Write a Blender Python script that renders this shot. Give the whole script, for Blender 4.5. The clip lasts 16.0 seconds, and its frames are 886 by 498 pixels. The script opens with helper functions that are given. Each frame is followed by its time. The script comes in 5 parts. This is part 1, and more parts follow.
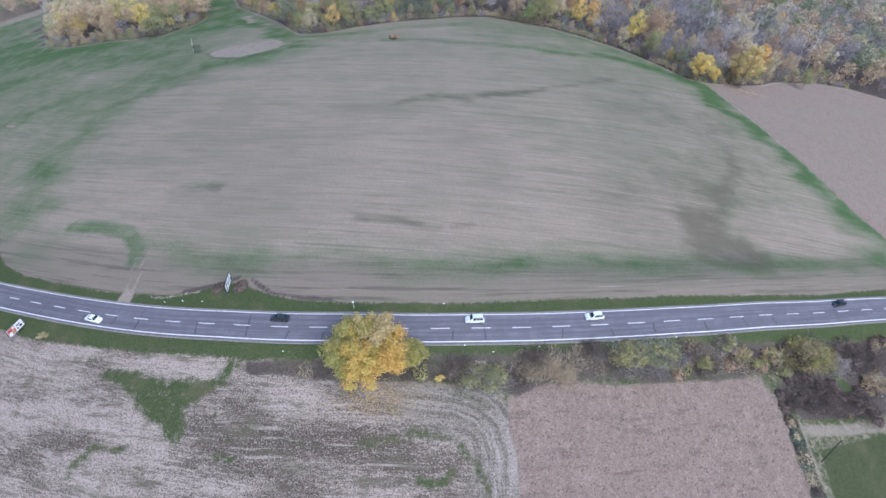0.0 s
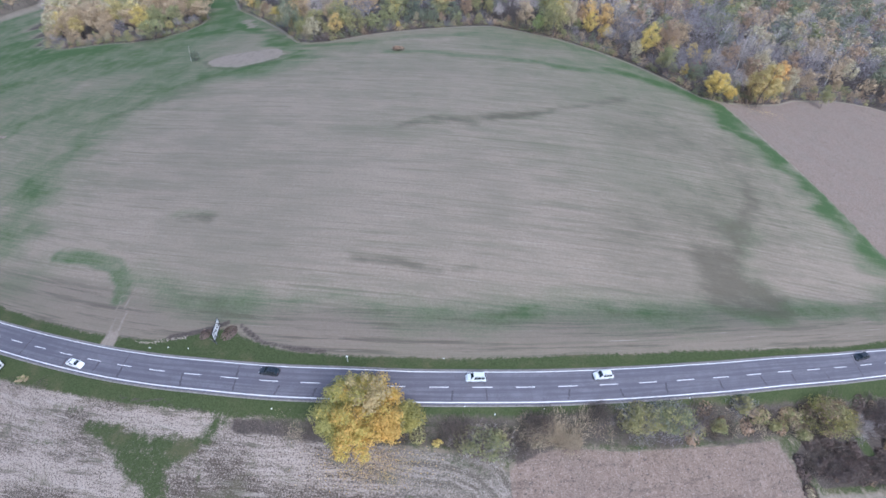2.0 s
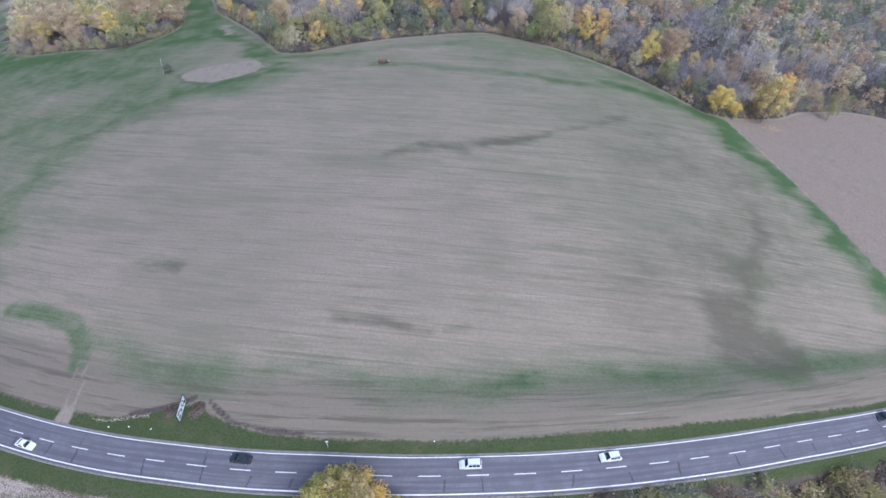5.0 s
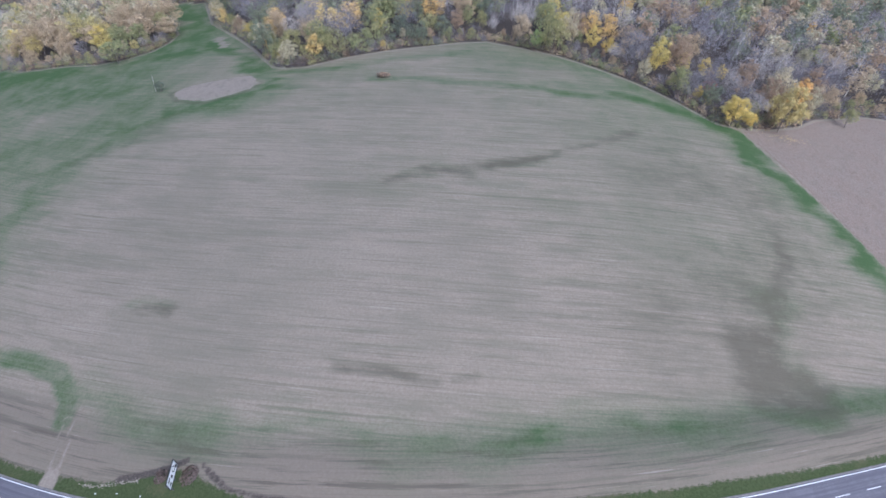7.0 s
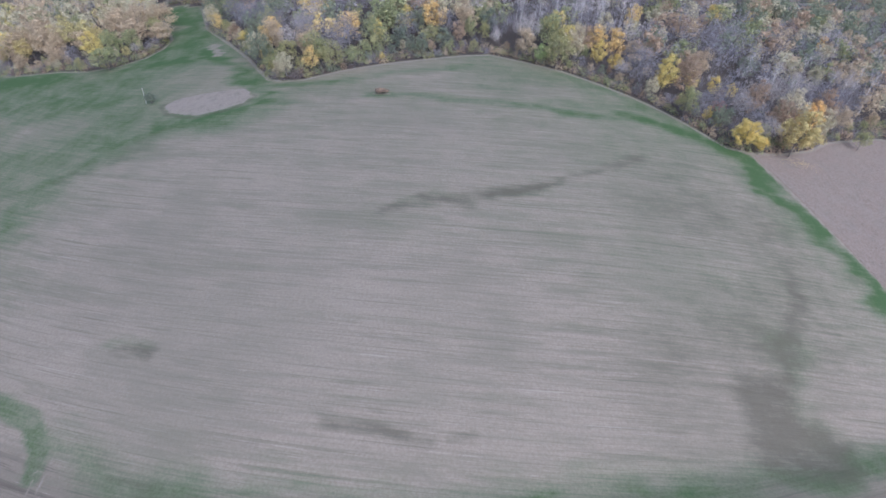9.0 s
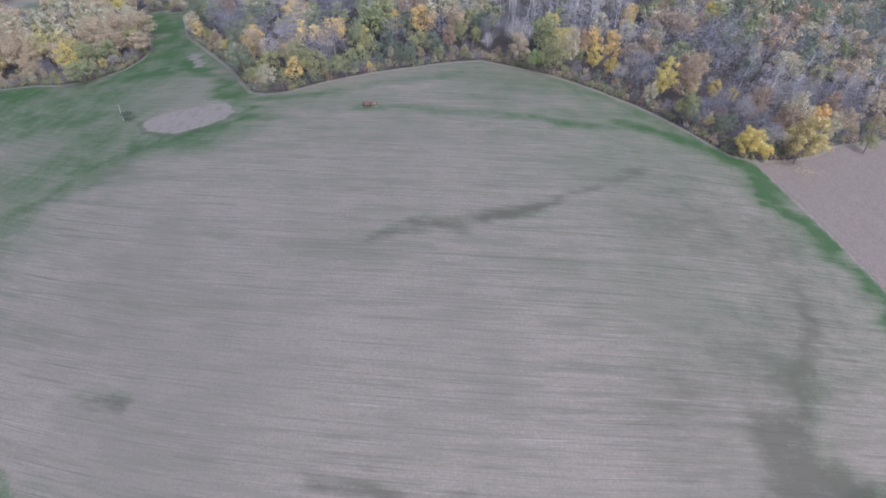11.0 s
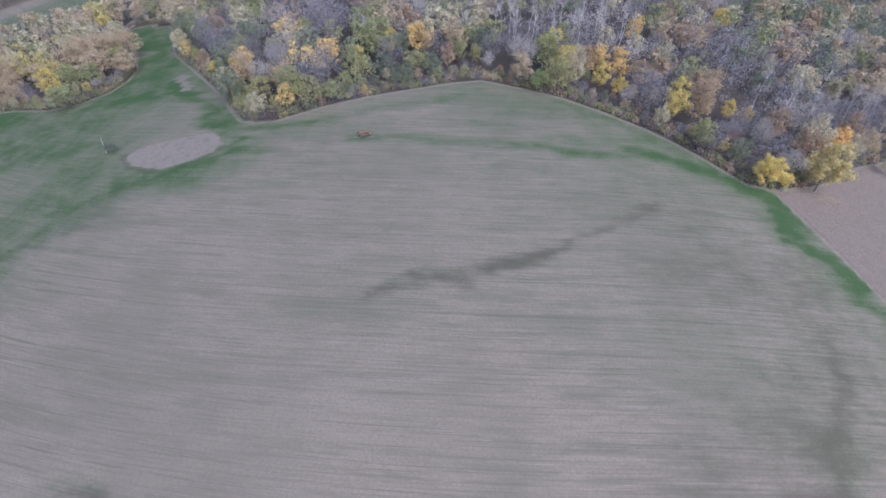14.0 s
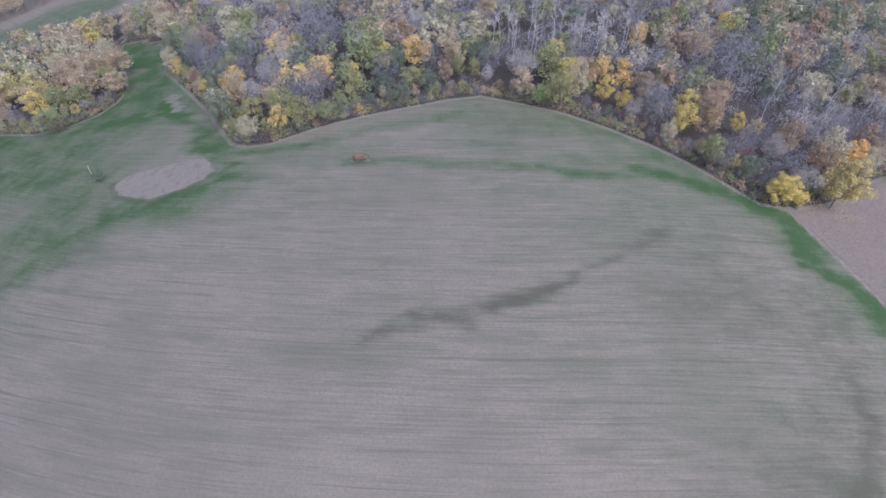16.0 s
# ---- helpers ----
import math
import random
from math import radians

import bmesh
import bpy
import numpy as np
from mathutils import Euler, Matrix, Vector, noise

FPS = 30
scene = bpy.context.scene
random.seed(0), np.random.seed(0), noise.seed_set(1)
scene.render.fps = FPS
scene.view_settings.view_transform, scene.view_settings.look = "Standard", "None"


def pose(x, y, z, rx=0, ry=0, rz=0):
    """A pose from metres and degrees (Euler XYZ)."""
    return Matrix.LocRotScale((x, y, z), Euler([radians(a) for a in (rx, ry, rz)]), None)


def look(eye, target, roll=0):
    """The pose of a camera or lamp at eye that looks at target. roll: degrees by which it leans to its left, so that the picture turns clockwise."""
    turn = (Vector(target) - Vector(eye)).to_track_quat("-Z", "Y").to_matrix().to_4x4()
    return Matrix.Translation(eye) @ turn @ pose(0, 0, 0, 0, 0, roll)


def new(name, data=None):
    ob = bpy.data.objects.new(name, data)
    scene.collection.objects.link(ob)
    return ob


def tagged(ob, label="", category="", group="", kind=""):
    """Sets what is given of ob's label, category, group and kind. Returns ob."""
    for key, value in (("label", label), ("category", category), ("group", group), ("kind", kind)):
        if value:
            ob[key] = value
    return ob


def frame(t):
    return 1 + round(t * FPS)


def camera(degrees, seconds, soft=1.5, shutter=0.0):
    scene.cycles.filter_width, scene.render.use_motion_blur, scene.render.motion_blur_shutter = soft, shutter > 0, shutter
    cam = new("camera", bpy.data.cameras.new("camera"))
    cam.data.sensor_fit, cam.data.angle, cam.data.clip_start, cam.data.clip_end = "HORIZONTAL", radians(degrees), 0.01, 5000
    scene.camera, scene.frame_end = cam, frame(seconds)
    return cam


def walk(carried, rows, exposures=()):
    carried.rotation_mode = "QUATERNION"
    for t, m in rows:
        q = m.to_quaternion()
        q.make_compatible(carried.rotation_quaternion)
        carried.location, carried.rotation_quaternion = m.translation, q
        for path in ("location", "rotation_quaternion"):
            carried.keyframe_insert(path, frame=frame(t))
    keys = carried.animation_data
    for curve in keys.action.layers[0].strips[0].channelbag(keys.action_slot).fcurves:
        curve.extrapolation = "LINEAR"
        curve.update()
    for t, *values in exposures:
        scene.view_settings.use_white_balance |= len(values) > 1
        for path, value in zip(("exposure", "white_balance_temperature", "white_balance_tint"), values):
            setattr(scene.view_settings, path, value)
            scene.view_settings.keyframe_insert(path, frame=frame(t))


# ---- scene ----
# camera: t, x, y, z, yaw, pitch, roll
cam = camera(82.0, 16.0, soft=1.6)
PATH = [
    (0, 0.00, 0.00, 92.00, -0.87, -39.87, -0.16),
    (0.5, 0.13, 3.48, 93.46, -0.16, -40.03, -0.09),
    (1, 0.42, 7.15, 94.64, -0.56, -40.65, 1.10),
    (1.5, 0.75, 10.86, 95.96, -1.17, -41.03, 0.96),
    (2, 0.67, 14.54, 97.62, -0.40, -40.79, 0.49),
    (2.5, 0.99, 18.13, 98.66, -0.60, -41.26, 1.04),
    (3, 1.11, 21.69, 99.79, -1.58, -41.62, -0.23),
    (3.5, 1.02, 25.28, 100.97, -0.02, -41.19, -0.27),
    (4, 1.57, 28.44, 101.71, -1.73, -42.07, 1.24),
    (6.5, 0.92, 45.07, 104.15, -1.16, -42.36, -0.28),
    (7, 0.85, 48.28, 105.05, -1.16, -42.65, -0.51),
    (7.5, 0.79, 51.57, 106.06, -0.55, -42.63, -0.65),
    (8, 1.18, 54.92, 106.85, -1.02, -43.01, 0.36),
    (8.5, 1.37, 58.16, 107.64, -1.06, -43.04, 0.24),
    (9, 1.71, 61.44, 108.41, -1.25, -43.08, 0.34),
    (11.5, 3.41, 77.69, 110.67, -1.59, -43.93, -0.91),
    (12, 3.44, 80.90, 111.49, -0.87, -43.82, -1.03),
    (12.5, 3.82, 84.20, 112.38, -2.00, -44.42, -0.47),
    (13, 3.88, 87.46, 113.38, -1.84, -44.52, -1.82),
    (13.5, 3.53, 90.84, 114.26, -1.62, -44.37, -2.00),
    (14, 3.61, 94.03, 114.93, -1.66, -44.64, -1.52),
    (14.5, 4.13, 97.27, 115.49, -1.97, -44.76, -1.32),
    (15, 4.68, 100.39, 116.07, -1.28, -44.64, -1.66),
    (15.5, 5.41, 103.85, 116.37, -2.87, -45.25, -0.48),
    (16, 5.03, 106.66, 117.44, -1.26, -44.89, -2.90),
]


def shot(x, y, z, yaw, pitch, roll):
    cy, sy, cp, sp = math.cos(radians(yaw)), math.sin(radians(yaw)), math.cos(radians(pitch)), math.sin(radians(pitch))
    eye = Vector((x, y, z))
    return look(eye, eye + Vector((-sy * cp, cy * cp, sp)) * 10.0, roll)


walk(cam, [(t, shot(*row)) for t, *row in PATH], exposures=[(0.0, 0.53, 5430, 9.0), (8.0, 0.47, 5400, 11), (16.0, 0.38, 5420, 14)])

# ---- world and light: high overcast, late afternoon ----
SUN_EL, SUN_ROT = radians(48), radians(152)
world = bpy.data.worlds.new("sky")
scene.world = world
world.use_nodes = True
wn = world.node_tree
sky = wn.nodes.new("ShaderNodeTexSky")
sky.sky_type = "NISHITA"
sky.sun_disc = False
sky.sun_elevation, sky.sun_rotation = SUN_EL, SUN_ROT
sky.air_density, sky.dust_density, sky.ozone_density = 1.0, 3.0, 1.5
wn.links.new(sky.outputs[0], wn.nodes["Background"].inputs[0])
wn.nodes["Background"].inputs[1].default_value = 0.135
sun_data = bpy.data.lights.new("sun", "SUN")
sun_data.energy, sun_data.angle, sun_data.color = 1.8, radians(50), (1.0, 0.97, 0.94)
sun = new("sun", sun_data)
sun.matrix_world = look((0, 0, 300), (0 + math.sin(SUN_ROT) * -100, 0 - math.cos(SUN_ROT) * 100, 300 - 100 * math.tan(SUN_EL)))

rng = np.random.default_rng(7)


# ---- materials ----
class Nodes:
    """Short hand for node materials."""

    def __init__(self, name, rough=0.9, metal=0.0, spec=0.3):
        self.mat = bpy.data.materials.new(name)
        self.mat.use_nodes = True
        self.t = self.mat.node_tree
        self.b = self.t.nodes["Principled BSDF"]
        self.b.inputs["Roughness"].default_value = rough
        self.b.inputs["Metallic"].default_value = metal
        self.b.inputs["Specular IOR Level"].default_value = spec

    def add(self, kind, **inputs):
        n = self.t.nodes.new("ShaderNode" + kind)
        for k, v in inputs.items():
            self.put(n, k.replace("_", " "), v)
        return n

    def put(self, n, key, v):
        s = n.inputs[key]
        if isinstance(v, bpy.types.NodeSocket):
            self.t.links.new(v, s)
        else:
            s.default_value = v

    def noise(self, vec, scale, detail=3.0, rough=0.55):
        n = self.add("TexNoise", Vector=vec, Scale=scale, Detail=detail, Roughness=rough)
        return n.outputs["Fac"]

    def ramp(self, fac, lo, hi, a=0.0, b=1.0):
        n = self.t.nodes.new("ShaderNodeMapRange")
        n.interpolation_type = "SMOOTHSTEP"
        for k, v in ((0, fac), (1, lo), (2, hi), (3, a), (4, b)):
            if isinstance(v, bpy.types.NodeSocket):
                self.t.links.new(v, n.inputs[k])
            else:
                n.inputs[k].default_value = v
        return n.outputs[0]

    def math(self, op, a, b=0.0, clamp=False):
        n = self.t.nodes.new("ShaderNodeMath")
        n.operation, n.use_clamp = op, clamp
        for k, v in ((0, a), (1, b)):
            if isinstance(v, bpy.types.NodeSocket):
                self.t.links.new(v, n.inputs[k])
            else:
                n.inputs[k].default_value = v
        return n.outputs[0]

    def mix(self, fac, a, b):
        n = self.t.nodes.new("ShaderNodeMix")
        n.data_type = "RGBA"
        for k, v in ((0, fac), (6, a), (7, b)):
            if isinstance(v, bpy.types.NodeSocket):
                self.t.links.new(v, n.inputs[k])
            elif k == 0:
                n.inputs[k].default_value = v
            else:
                n.inputs[k].default_value = (*v, 1.0)
        return n.outputs[2]

    def coords(self, sx=1.0, sy=1.0, sz=1.0, turn=0.0):
        c = self.t.nodes.new("ShaderNodeTexCoord")
        m = self.t.nodes.new("ShaderNodeMapping")
        m.inputs["Scale"].default_value = (sx, sy, sz)
        m.inputs["Rotation"].default_value = (0, 0, radians(turn))
        self.t.links.new(c.outputs["Object"], m.inputs[0])
        return m.outputs[0]

    def bump(self, h, strength, dist):
        n = self.add("Bump", Height=h)
        n.inputs["Strength"].default_value = strength
        n.inputs["Distance"].default_value = dist
        self.t.links.new(n.outputs[0], self.b.inputs["Normal"])

    def color(self, c):
        self.put(self.b, "Base Color", c if isinstance(c, bpy.types.NodeSocket) else (*c, 1.0))
        return self.mat


def plain(name, col, rough=0.6, metal=0.0, vary=0.25, scale=3.0, spec=0.4):
    """A painted or raw surface with faint mottling and grime."""
    m = Nodes(name, rough, metal, spec)
    v = m.coords()
    big, fine = m.noise(v, scale), m.noise(v, scale * 9, 2)
    both = m.math("ADD", m.math("MULTIPLY", big, 0.6), m.math("MULTIPLY", fine, 0.4))
    dark = tuple(c * (1 - vary) for c in col)
    light = tuple(min(1.0, c * (1 + vary)) for c in col)
    return m.color(m.mix(m.ramp(both, 0.3, 0.7), dark, light))


def leaf_material(name, a, b, c, patch=0.11, thin=0.3):
    """Autumn leaves: two hues mixed by patches, a third per leaf, and a shift from tree to tree. Light passes through in part."""
    m = Nodes(name, 0.75, 0, 0.2)
    v = m.coords()
    info = m.t.nodes.new("ShaderNodeObjectInfo")
    geo = m.t.nodes.new("ShaderNodeNewGeometry")
    f = m.math("ADD", m.noise(v, patch, 2), m.math("MULTIPLY", m.math("SUBTRACT", info.outputs["Random"], 0.5), 0.35))
    col = m.mix(m.ramp(f, 0.36, 0.62), a, b)
    col = m.mix(m.ramp(geo.outputs["Random Per Island"], 0.45, 1.0, 0.0, 0.5), col, c)
    dim = m.ramp(m.math("ADD", geo.outputs["Random Per Island"], m.math("MULTIPLY", info.outputs["Random"], 0.6)), 0.0, 1.6, 1.1, 1.4)
    hsv = m.add("HueSaturation", Color=col, Value=dim)
    mat = m.color(hsv.outputs[0])
    if thin:
        back = m.add("BsdfTranslucent", Color=hsv.outputs[0])
        both = m.add("MixShader", Fac=thin)
        m.t.links.new(m.b.outputs[0], both.inputs[1])
        m.t.links.new(back.outputs[0], both.inputs[2])
        m.t.links.new(both.outputs[0], m.t.nodes["Material Output"].inputs[0])
    return mat


LEAF = {
    "gold": leaf_material("leaves_gold", (0.64, 0.45, 0.19), (0.56, 0.44, 0.2), (0.7, 0.52, 0.25)),
    "yellow": leaf_material("leaves_yellow", (0.6, 0.455, 0.15), (0.5, 0.42, 0.16), (0.66, 0.51, 0.19)),
    "roadside": leaf_material("leaves_roadside_tree", (0.48, 0.365, 0.105), (0.42, 0.35, 0.105), (0.54, 0.42, 0.14), patch=0.3),
    "orange": leaf_material("leaves_orange", (0.66, 0.42, 0.17), (0.6, 0.42, 0.18), (0.68, 0.48, 0.22)),
    "olive": leaf_material("leaves_olive", (0.331, 0.308, 0.152), (0.248, 0.262, 0.138), (0.405, 0.359, 0.184)),
    "green": leaf_material("leaves_green", (0.156, 0.184, 0.143), (0.207, 0.225, 0.156), (0.267, 0.262, 0.175)),
    "tan": leaf_material("leaves_tan", (0.47, 0.365, 0.245), (0.41, 0.325, 0.23), (0.51, 0.405, 0.265)),
    "rust": leaf_material("leaves_rust", (0.36, 0.255, 0.18), (0.38, 0.275, 0.19), (0.31, 0.25, 0.2)),
    "pale": leaf_material("leaves_pale", (0.50, 0.43, 0.30), (0.43, 0.39, 0.275), (0.54, 0.465, 0.325)),
    # bare twigs, with the violet-blue of distant haze mixed into their colour
    "twig": leaf_material("twigs_haze_violet_grey", (0.19, 0.178, 0.198), (0.235, 0.218, 0.235), (0.29, 0.268, 0.282), thin=0.0),
    "birch": leaf_material("twigs_pale", (0.38, 0.33, 0.32), (0.43, 0.38, 0.365), (0.34, 0.29, 0.28), thin=0.0),
    "bramble": leaf_material("leaves_bramble", (0.155, 0.117, 0.106), (0.148, 0.122, 0.115), (0.185, 0.138, 0.112), thin=0.25),
    "lime": leaf_material("leaves_lime", (0.27, 0.33, 0.14), (0.32, 0.35, 0.15), (0.36, 0.38, 0.18)),
    "red": leaf_material("leaves_dark_red", (0.33, 0.17, 0.14), (0.3, 0.17, 0.14), (0.37, 0.2, 0.15)),
    "grey": leaf_material("twigs_silver_grey", (0.33, 0.295, 0.28), (0.39, 0.35, 0.33), (0.3, 0.26, 0.26), thin=0.0),
    "dry": leaf_material("twigs_dry_brown", (0.115, 0.096, 0.085), (0.14, 0.115, 0.1), (0.19, 0.155, 0.13), thin=0.0),
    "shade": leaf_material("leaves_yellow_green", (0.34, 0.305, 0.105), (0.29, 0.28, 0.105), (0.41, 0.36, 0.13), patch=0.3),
    "amber": leaf_material("leaves_amber", (0.53, 0.335, 0.1), (0.48, 0.335, 0.105), (0.57, 0.39, 0.13), patch=0.3),
    "honey": leaf_material("leaves_honey", (0.5, 0.405, 0.185), (0.43, 0.375, 0.18), (0.56, 0.46, 0.23)),
    "straw": leaf_material("leaves_dry_gold", (0.45, 0.35, 0.18), (0.4, 0.325, 0.17), (0.5, 0.4, 0.22), patch=0.3),
    "reed": leaf_material("reed_stalks", (0.42, 0.345, 0.25), (0.36, 0.295, 0.215), (0.46, 0.385, 0.285), thin=0.0),
}
BARK = plain("bark_grey_brown", (0.19, 0.16, 0.145), 0.95, vary=0.4, scale=2)
BARK_PALE = plain("bark_white", (0.70, 0.67, 0.63), 0.85, vary=0.35, scale=2)

# ---- lie of the land ----


def limit(v, lo, hi, w=12.0):
    v = np.asarray(v, float)
    v = lo + w * np.logaddexp(0, (v - lo) / w)
    return hi - w * np.logaddexp(0, (hi - v) / w)


def land(x, y):
    """Height of the ground: a broad rise that falls away on all sides."""
    d = 0.94 * (np.asarray(y, float) - np.interp(x, ROAD_X, ROAD_Y))
    south, north = np.clip((d + 9) / 5.2, 0, 1), np.clip((24 - d) / 16, 0, 1)
    bank = np.interp(x, BANK_X, BANK_H) * south**2 * (3 - 2 * south) * north**2 * (3 - 2 * north)
    x, y = limit(x, -520, 560), limit(y, 30, 680)
    dx, dy = x + 9.6, y - 84.42
    return bank + 0.55 + 0.0037 * dx + 0.2874 * dy - 0.3267 * (np.sqrt(84.49**2 + dx**2 + 1.2385 * dy**2) - 84.49)


def ground_z(x, y):
    return float(land(x, y))


def dist_line(X, Y, pts):
    """Distance to an open line of (x, y), and how far along it (0 to 1)."""
    best, along = np.full(X.shape, 1e9), np.zeros(X.shape)
    n = len(pts) - 1
    for i in range(n):
        (ax, ay), (bx, by) = pts[i], pts[i + 1]
        ux, uy = bx - ax, by - ay
        s = np.clip(((X - ax) * ux + (Y - ay) * uy) / (ux * ux + uy * uy), 0, 1)
        d = np.hypot(X - ax - s * ux, Y - ay - s * uy)
        near = d < best
        best, along = np.where(near, d, best), np.where(near, (i + s) / n, along)
    return best, along


def inside(X, Y, pts):
    odd = np.zeros(X.shape, bool)
    for (ax, ay), (bx, by) in zip(pts, pts[1:] + pts[:1]):
        if ay == by:
            continue
        cross = ((ay > Y) != (by > Y)) & (X < (bx - ax) * (Y - ay) / (by - ay) + ax)
        odd ^= cross
    return odd


def area(X, Y, pts, soft):
    """1 inside a closed outline, 0 outside, over a soft edge of that width."""
    d, _ = dist_line(X, Y, pts + pts[:1])
    d = np.where(inside(X, Y, pts), d, -d)
    s = np.clip(d / soft + 0.5, 0, 1)
    return s * s * (3 - 2 * s)


def band(X, Y, pts, half, soft):
    d, along = dist_line(X, Y, pts)
    s = np.clip((half - d) / soft + 0.5, 0, 1)
    return s * s * (3 - 2 * s), along


def curve_through(pts, step):
    """A smooth line through (x, y) points, at even steps."""
    p = np.array([pts[0]] + list(pts) + [pts[-1]], float)
    out = []
    for i in range(1, len(p) - 2):
        a, b, c, d = p[i - 1 : i + 3]
        for s in np.linspace(0, 1, 40, endpoint=False):
            out.append(0.5 * (2 * b + (c - a) * s + (2 * a - 5 * b + 4 * c - d) * s**2 + (3 * b - a - 3 * c + d) * s**3))
    out = np.array(out + [p[-1]])
    run = np.r_[0, np.cumsum(np.hypot(*np.diff(out, axis=0).T))]
    at = np.arange(0, run[-1], step)
    return np.c_[np.interp(at, run, out[:, 0]), np.interp(at, run, out[:, 1])], at


# outlines in plan, metres
ROAD_LINE = [(-330, 218), (-290, 192.9), (-250, 168.8), (-220, 151.8), (-197, 139.2), (-174, 127.7), (-151, 117.1), (-128, 107.6), (-105, 98.8), (-85, 92.1), (-68, 87.5), (-52, 84.3), (-37.6, 82), (-23.7, 80.7), (-3.4, 79.6), (17, 79.9), (31, 80.8), (46, 82.5), (62, 85), (79, 88.5), (98, 92.9), (120, 98.4), (136, 102.4), (155, 107.4), (175, 112.6), (200, 119.2), (230, 127.1), (260, 135), (300, 145), (350, 157), (400, 170)]
ROAD_X, ROAD_Y = [q[0] for q in ROAD_LINE], [q[1] for q in ROAD_LINE]
# height of the bank that carries the road, along x
BANK_X, BANK_H = [-330, -128, -85, -56, -36, -6, 14, 40, 60, 85, 105, 155, 220, 300], [0, 0.6, 1.0, 1.4, 1.7, 2.1, 2.7, 3.8, 4.5, 4.4, 3.5, 2.6, 1.3, 0]
VERGE_N = [(-330, 232), (-200, 155), (-150, 131), (-139, 125.5), (-132, 118.8), (-122.7, 113.1), (-108.6, 107.1), (-89.8, 100), (-81.5, 97.7), (-70.3, 95.1), (-62, 95), (-57, 95.7), (-50.8, 95.9), (-45, 92.4), (-37.7, 89.5), (-30.2, 87.9), (-20, 86.8), (-10.4, 86.4), (3, 85.9), (17.6, 86.5), (47.4, 89.4), (80.5, 94.8), (109, 101), (140, 110), (250, 140), (420, 182)]
VERGE_S = [(420, 160), (260, 124), (129.5, 92.9), (75.3, 81.1), (38, 75.7), (16.2, 73.8), (-7.2, 73.8), (-26, 74), (-45.7, 75.4), (-52.9, 77.1), (-72.8, 80.8), (-93.6, 86.1), (-107.1, 90), (-120.6, 95.4), (-190, 128), (-330, 210)]
WOOD_FRONT = [(-190, 455), (-158, 438), (-133, 379), (-110, 346.5), (-92, 320.2), (-81.7, 301.8), (-73.3, 288), (-66.8, 285), (-57.6, 285), (-40.4, 293.5), (-22.1, 300), (-3, 305.5), (14.3, 311),
              (29.5, 314), (46, 306.3), (63.8, 297.2), (79.7, 284.8), (92.6, 274), (102.5, 264), (109.8, 255), (116.4, 246), (121.4, 240), (131, 238.5), (149, 243),
              (165, 250), (180, 261), (216, 276), (237, 280), (300, 276), (520, 330)]
WOOD = WOOD_FRONT + [(520, 640), (-60, 640), (-200, 600)]
LEFT_FRONT = [(-360, 505), (-289, 398), (-271, 370), (-244, 353), (-209, 344), (-187, 335), (-169, 335), (-157, 341), (-152, 352), (-152.5, 366), (-166, 393), (-182, 421), (-190, 447)]
LEFT_WOOD = LEFT_FRONT + [(-215, 510), (-260, 540), (-320, 530)]
RIGHT_FIELD = [(131, 236), (149, 241), (165, 248), (180, 259), (216, 274), (237, 278), (300, 274), (520, 328), (520, 190), (260, 150), (162, 128), (152, 148), (146, 174), (141, 195), (136, 217)]
FIELD = VERGE_N[3:] + [(162, 128), (152, 148), (146, 174), (140, 195), (134, 217), (130, 236)] + WOOD_FRONT[:22][::-1] + LEFT_FRONT[::-1] + [(-420, 520), (-330, 250)]
PLOT = [(18.5, 68.2), (15.2, 64.5), (16.2, 54), (17.4, -400), (83.5, -400), (82.9, 50.5), (82.7, 63.2), (82.5, 70), (79.5, 75.6), (64.9, 73), (42.4, 69.8), (28.9, 69.6)]
STUBBLE = [(-330, 212), (-190, 130), (-118, 96), (-107, 92), (-93, 88), (-72.9, 83), (-53, 79), (-42, 77), (-38, 73), (-26, 70.5), (-8, 68.5), (4, 67.5), (13, 66), (16.5, 62), (18, 50), (19, -400), (-500, -400), (-500, 280)]
GRASS_PATCH = [(-82.4, 76), (-80.2, 78), (-73.8, 77), (-66.7, 75), (-63.3, 73.6), (-57.5, 72.4), (-51, 72.5), (-49.2, 76), (-46.7, 77.7), (-45.5, 74), (-48.6, 69.6), (-51.9, 69.2), (-54.7, 67.4), (-56.3, 65.5), (-55.3, 61.9), (-56.3, 58.1), (-59.6, 58.5), (-61.7, 61.3), (-64.6, 64.1), (-66.9, 64.9), (-71, 68.9), (-74.8, 71.8)]
LAWN = [(89.5, 60.1), (111.5, 66), (300, 100), (300, -400), (87, -400), (88.9, 50.9)]
SCRUB = [(83.9, 73.3), (91.6, 80.5), (110, 88), (126.6, 92), (200, 106), (200, 92), (114, 71), (101, 68.5), (88, 66.8)]
BARE_PATCH = [(-117, 271), (-113.5, 276.5), (-104, 279), (-94, 280), (-84, 280), (-78.5, 275), (-77.5, 270), (-80, 264.4), (-88, 259.3), (-97, 257), (-104, 259), (-111, 263)]
TRACK = [(-84.2, 109.5), (-82.4, 103), (-82, 97.5), (-83.2, 92.5)]


# ---- ground: one sheet out to the horizon ----
def axis_steps(lo, hi, step, far):
    inner = list(np.arange(lo, hi + 1e-6, step))
    grow, d = [], step
    while (grow[-1] if grow else 0) < far:
        d *= 1.35
        grow.append((grow[-1] if grow else 0) + d)
    return np.array([lo - g for g in grow[::-1]] + inner + [hi + g for g in grow])


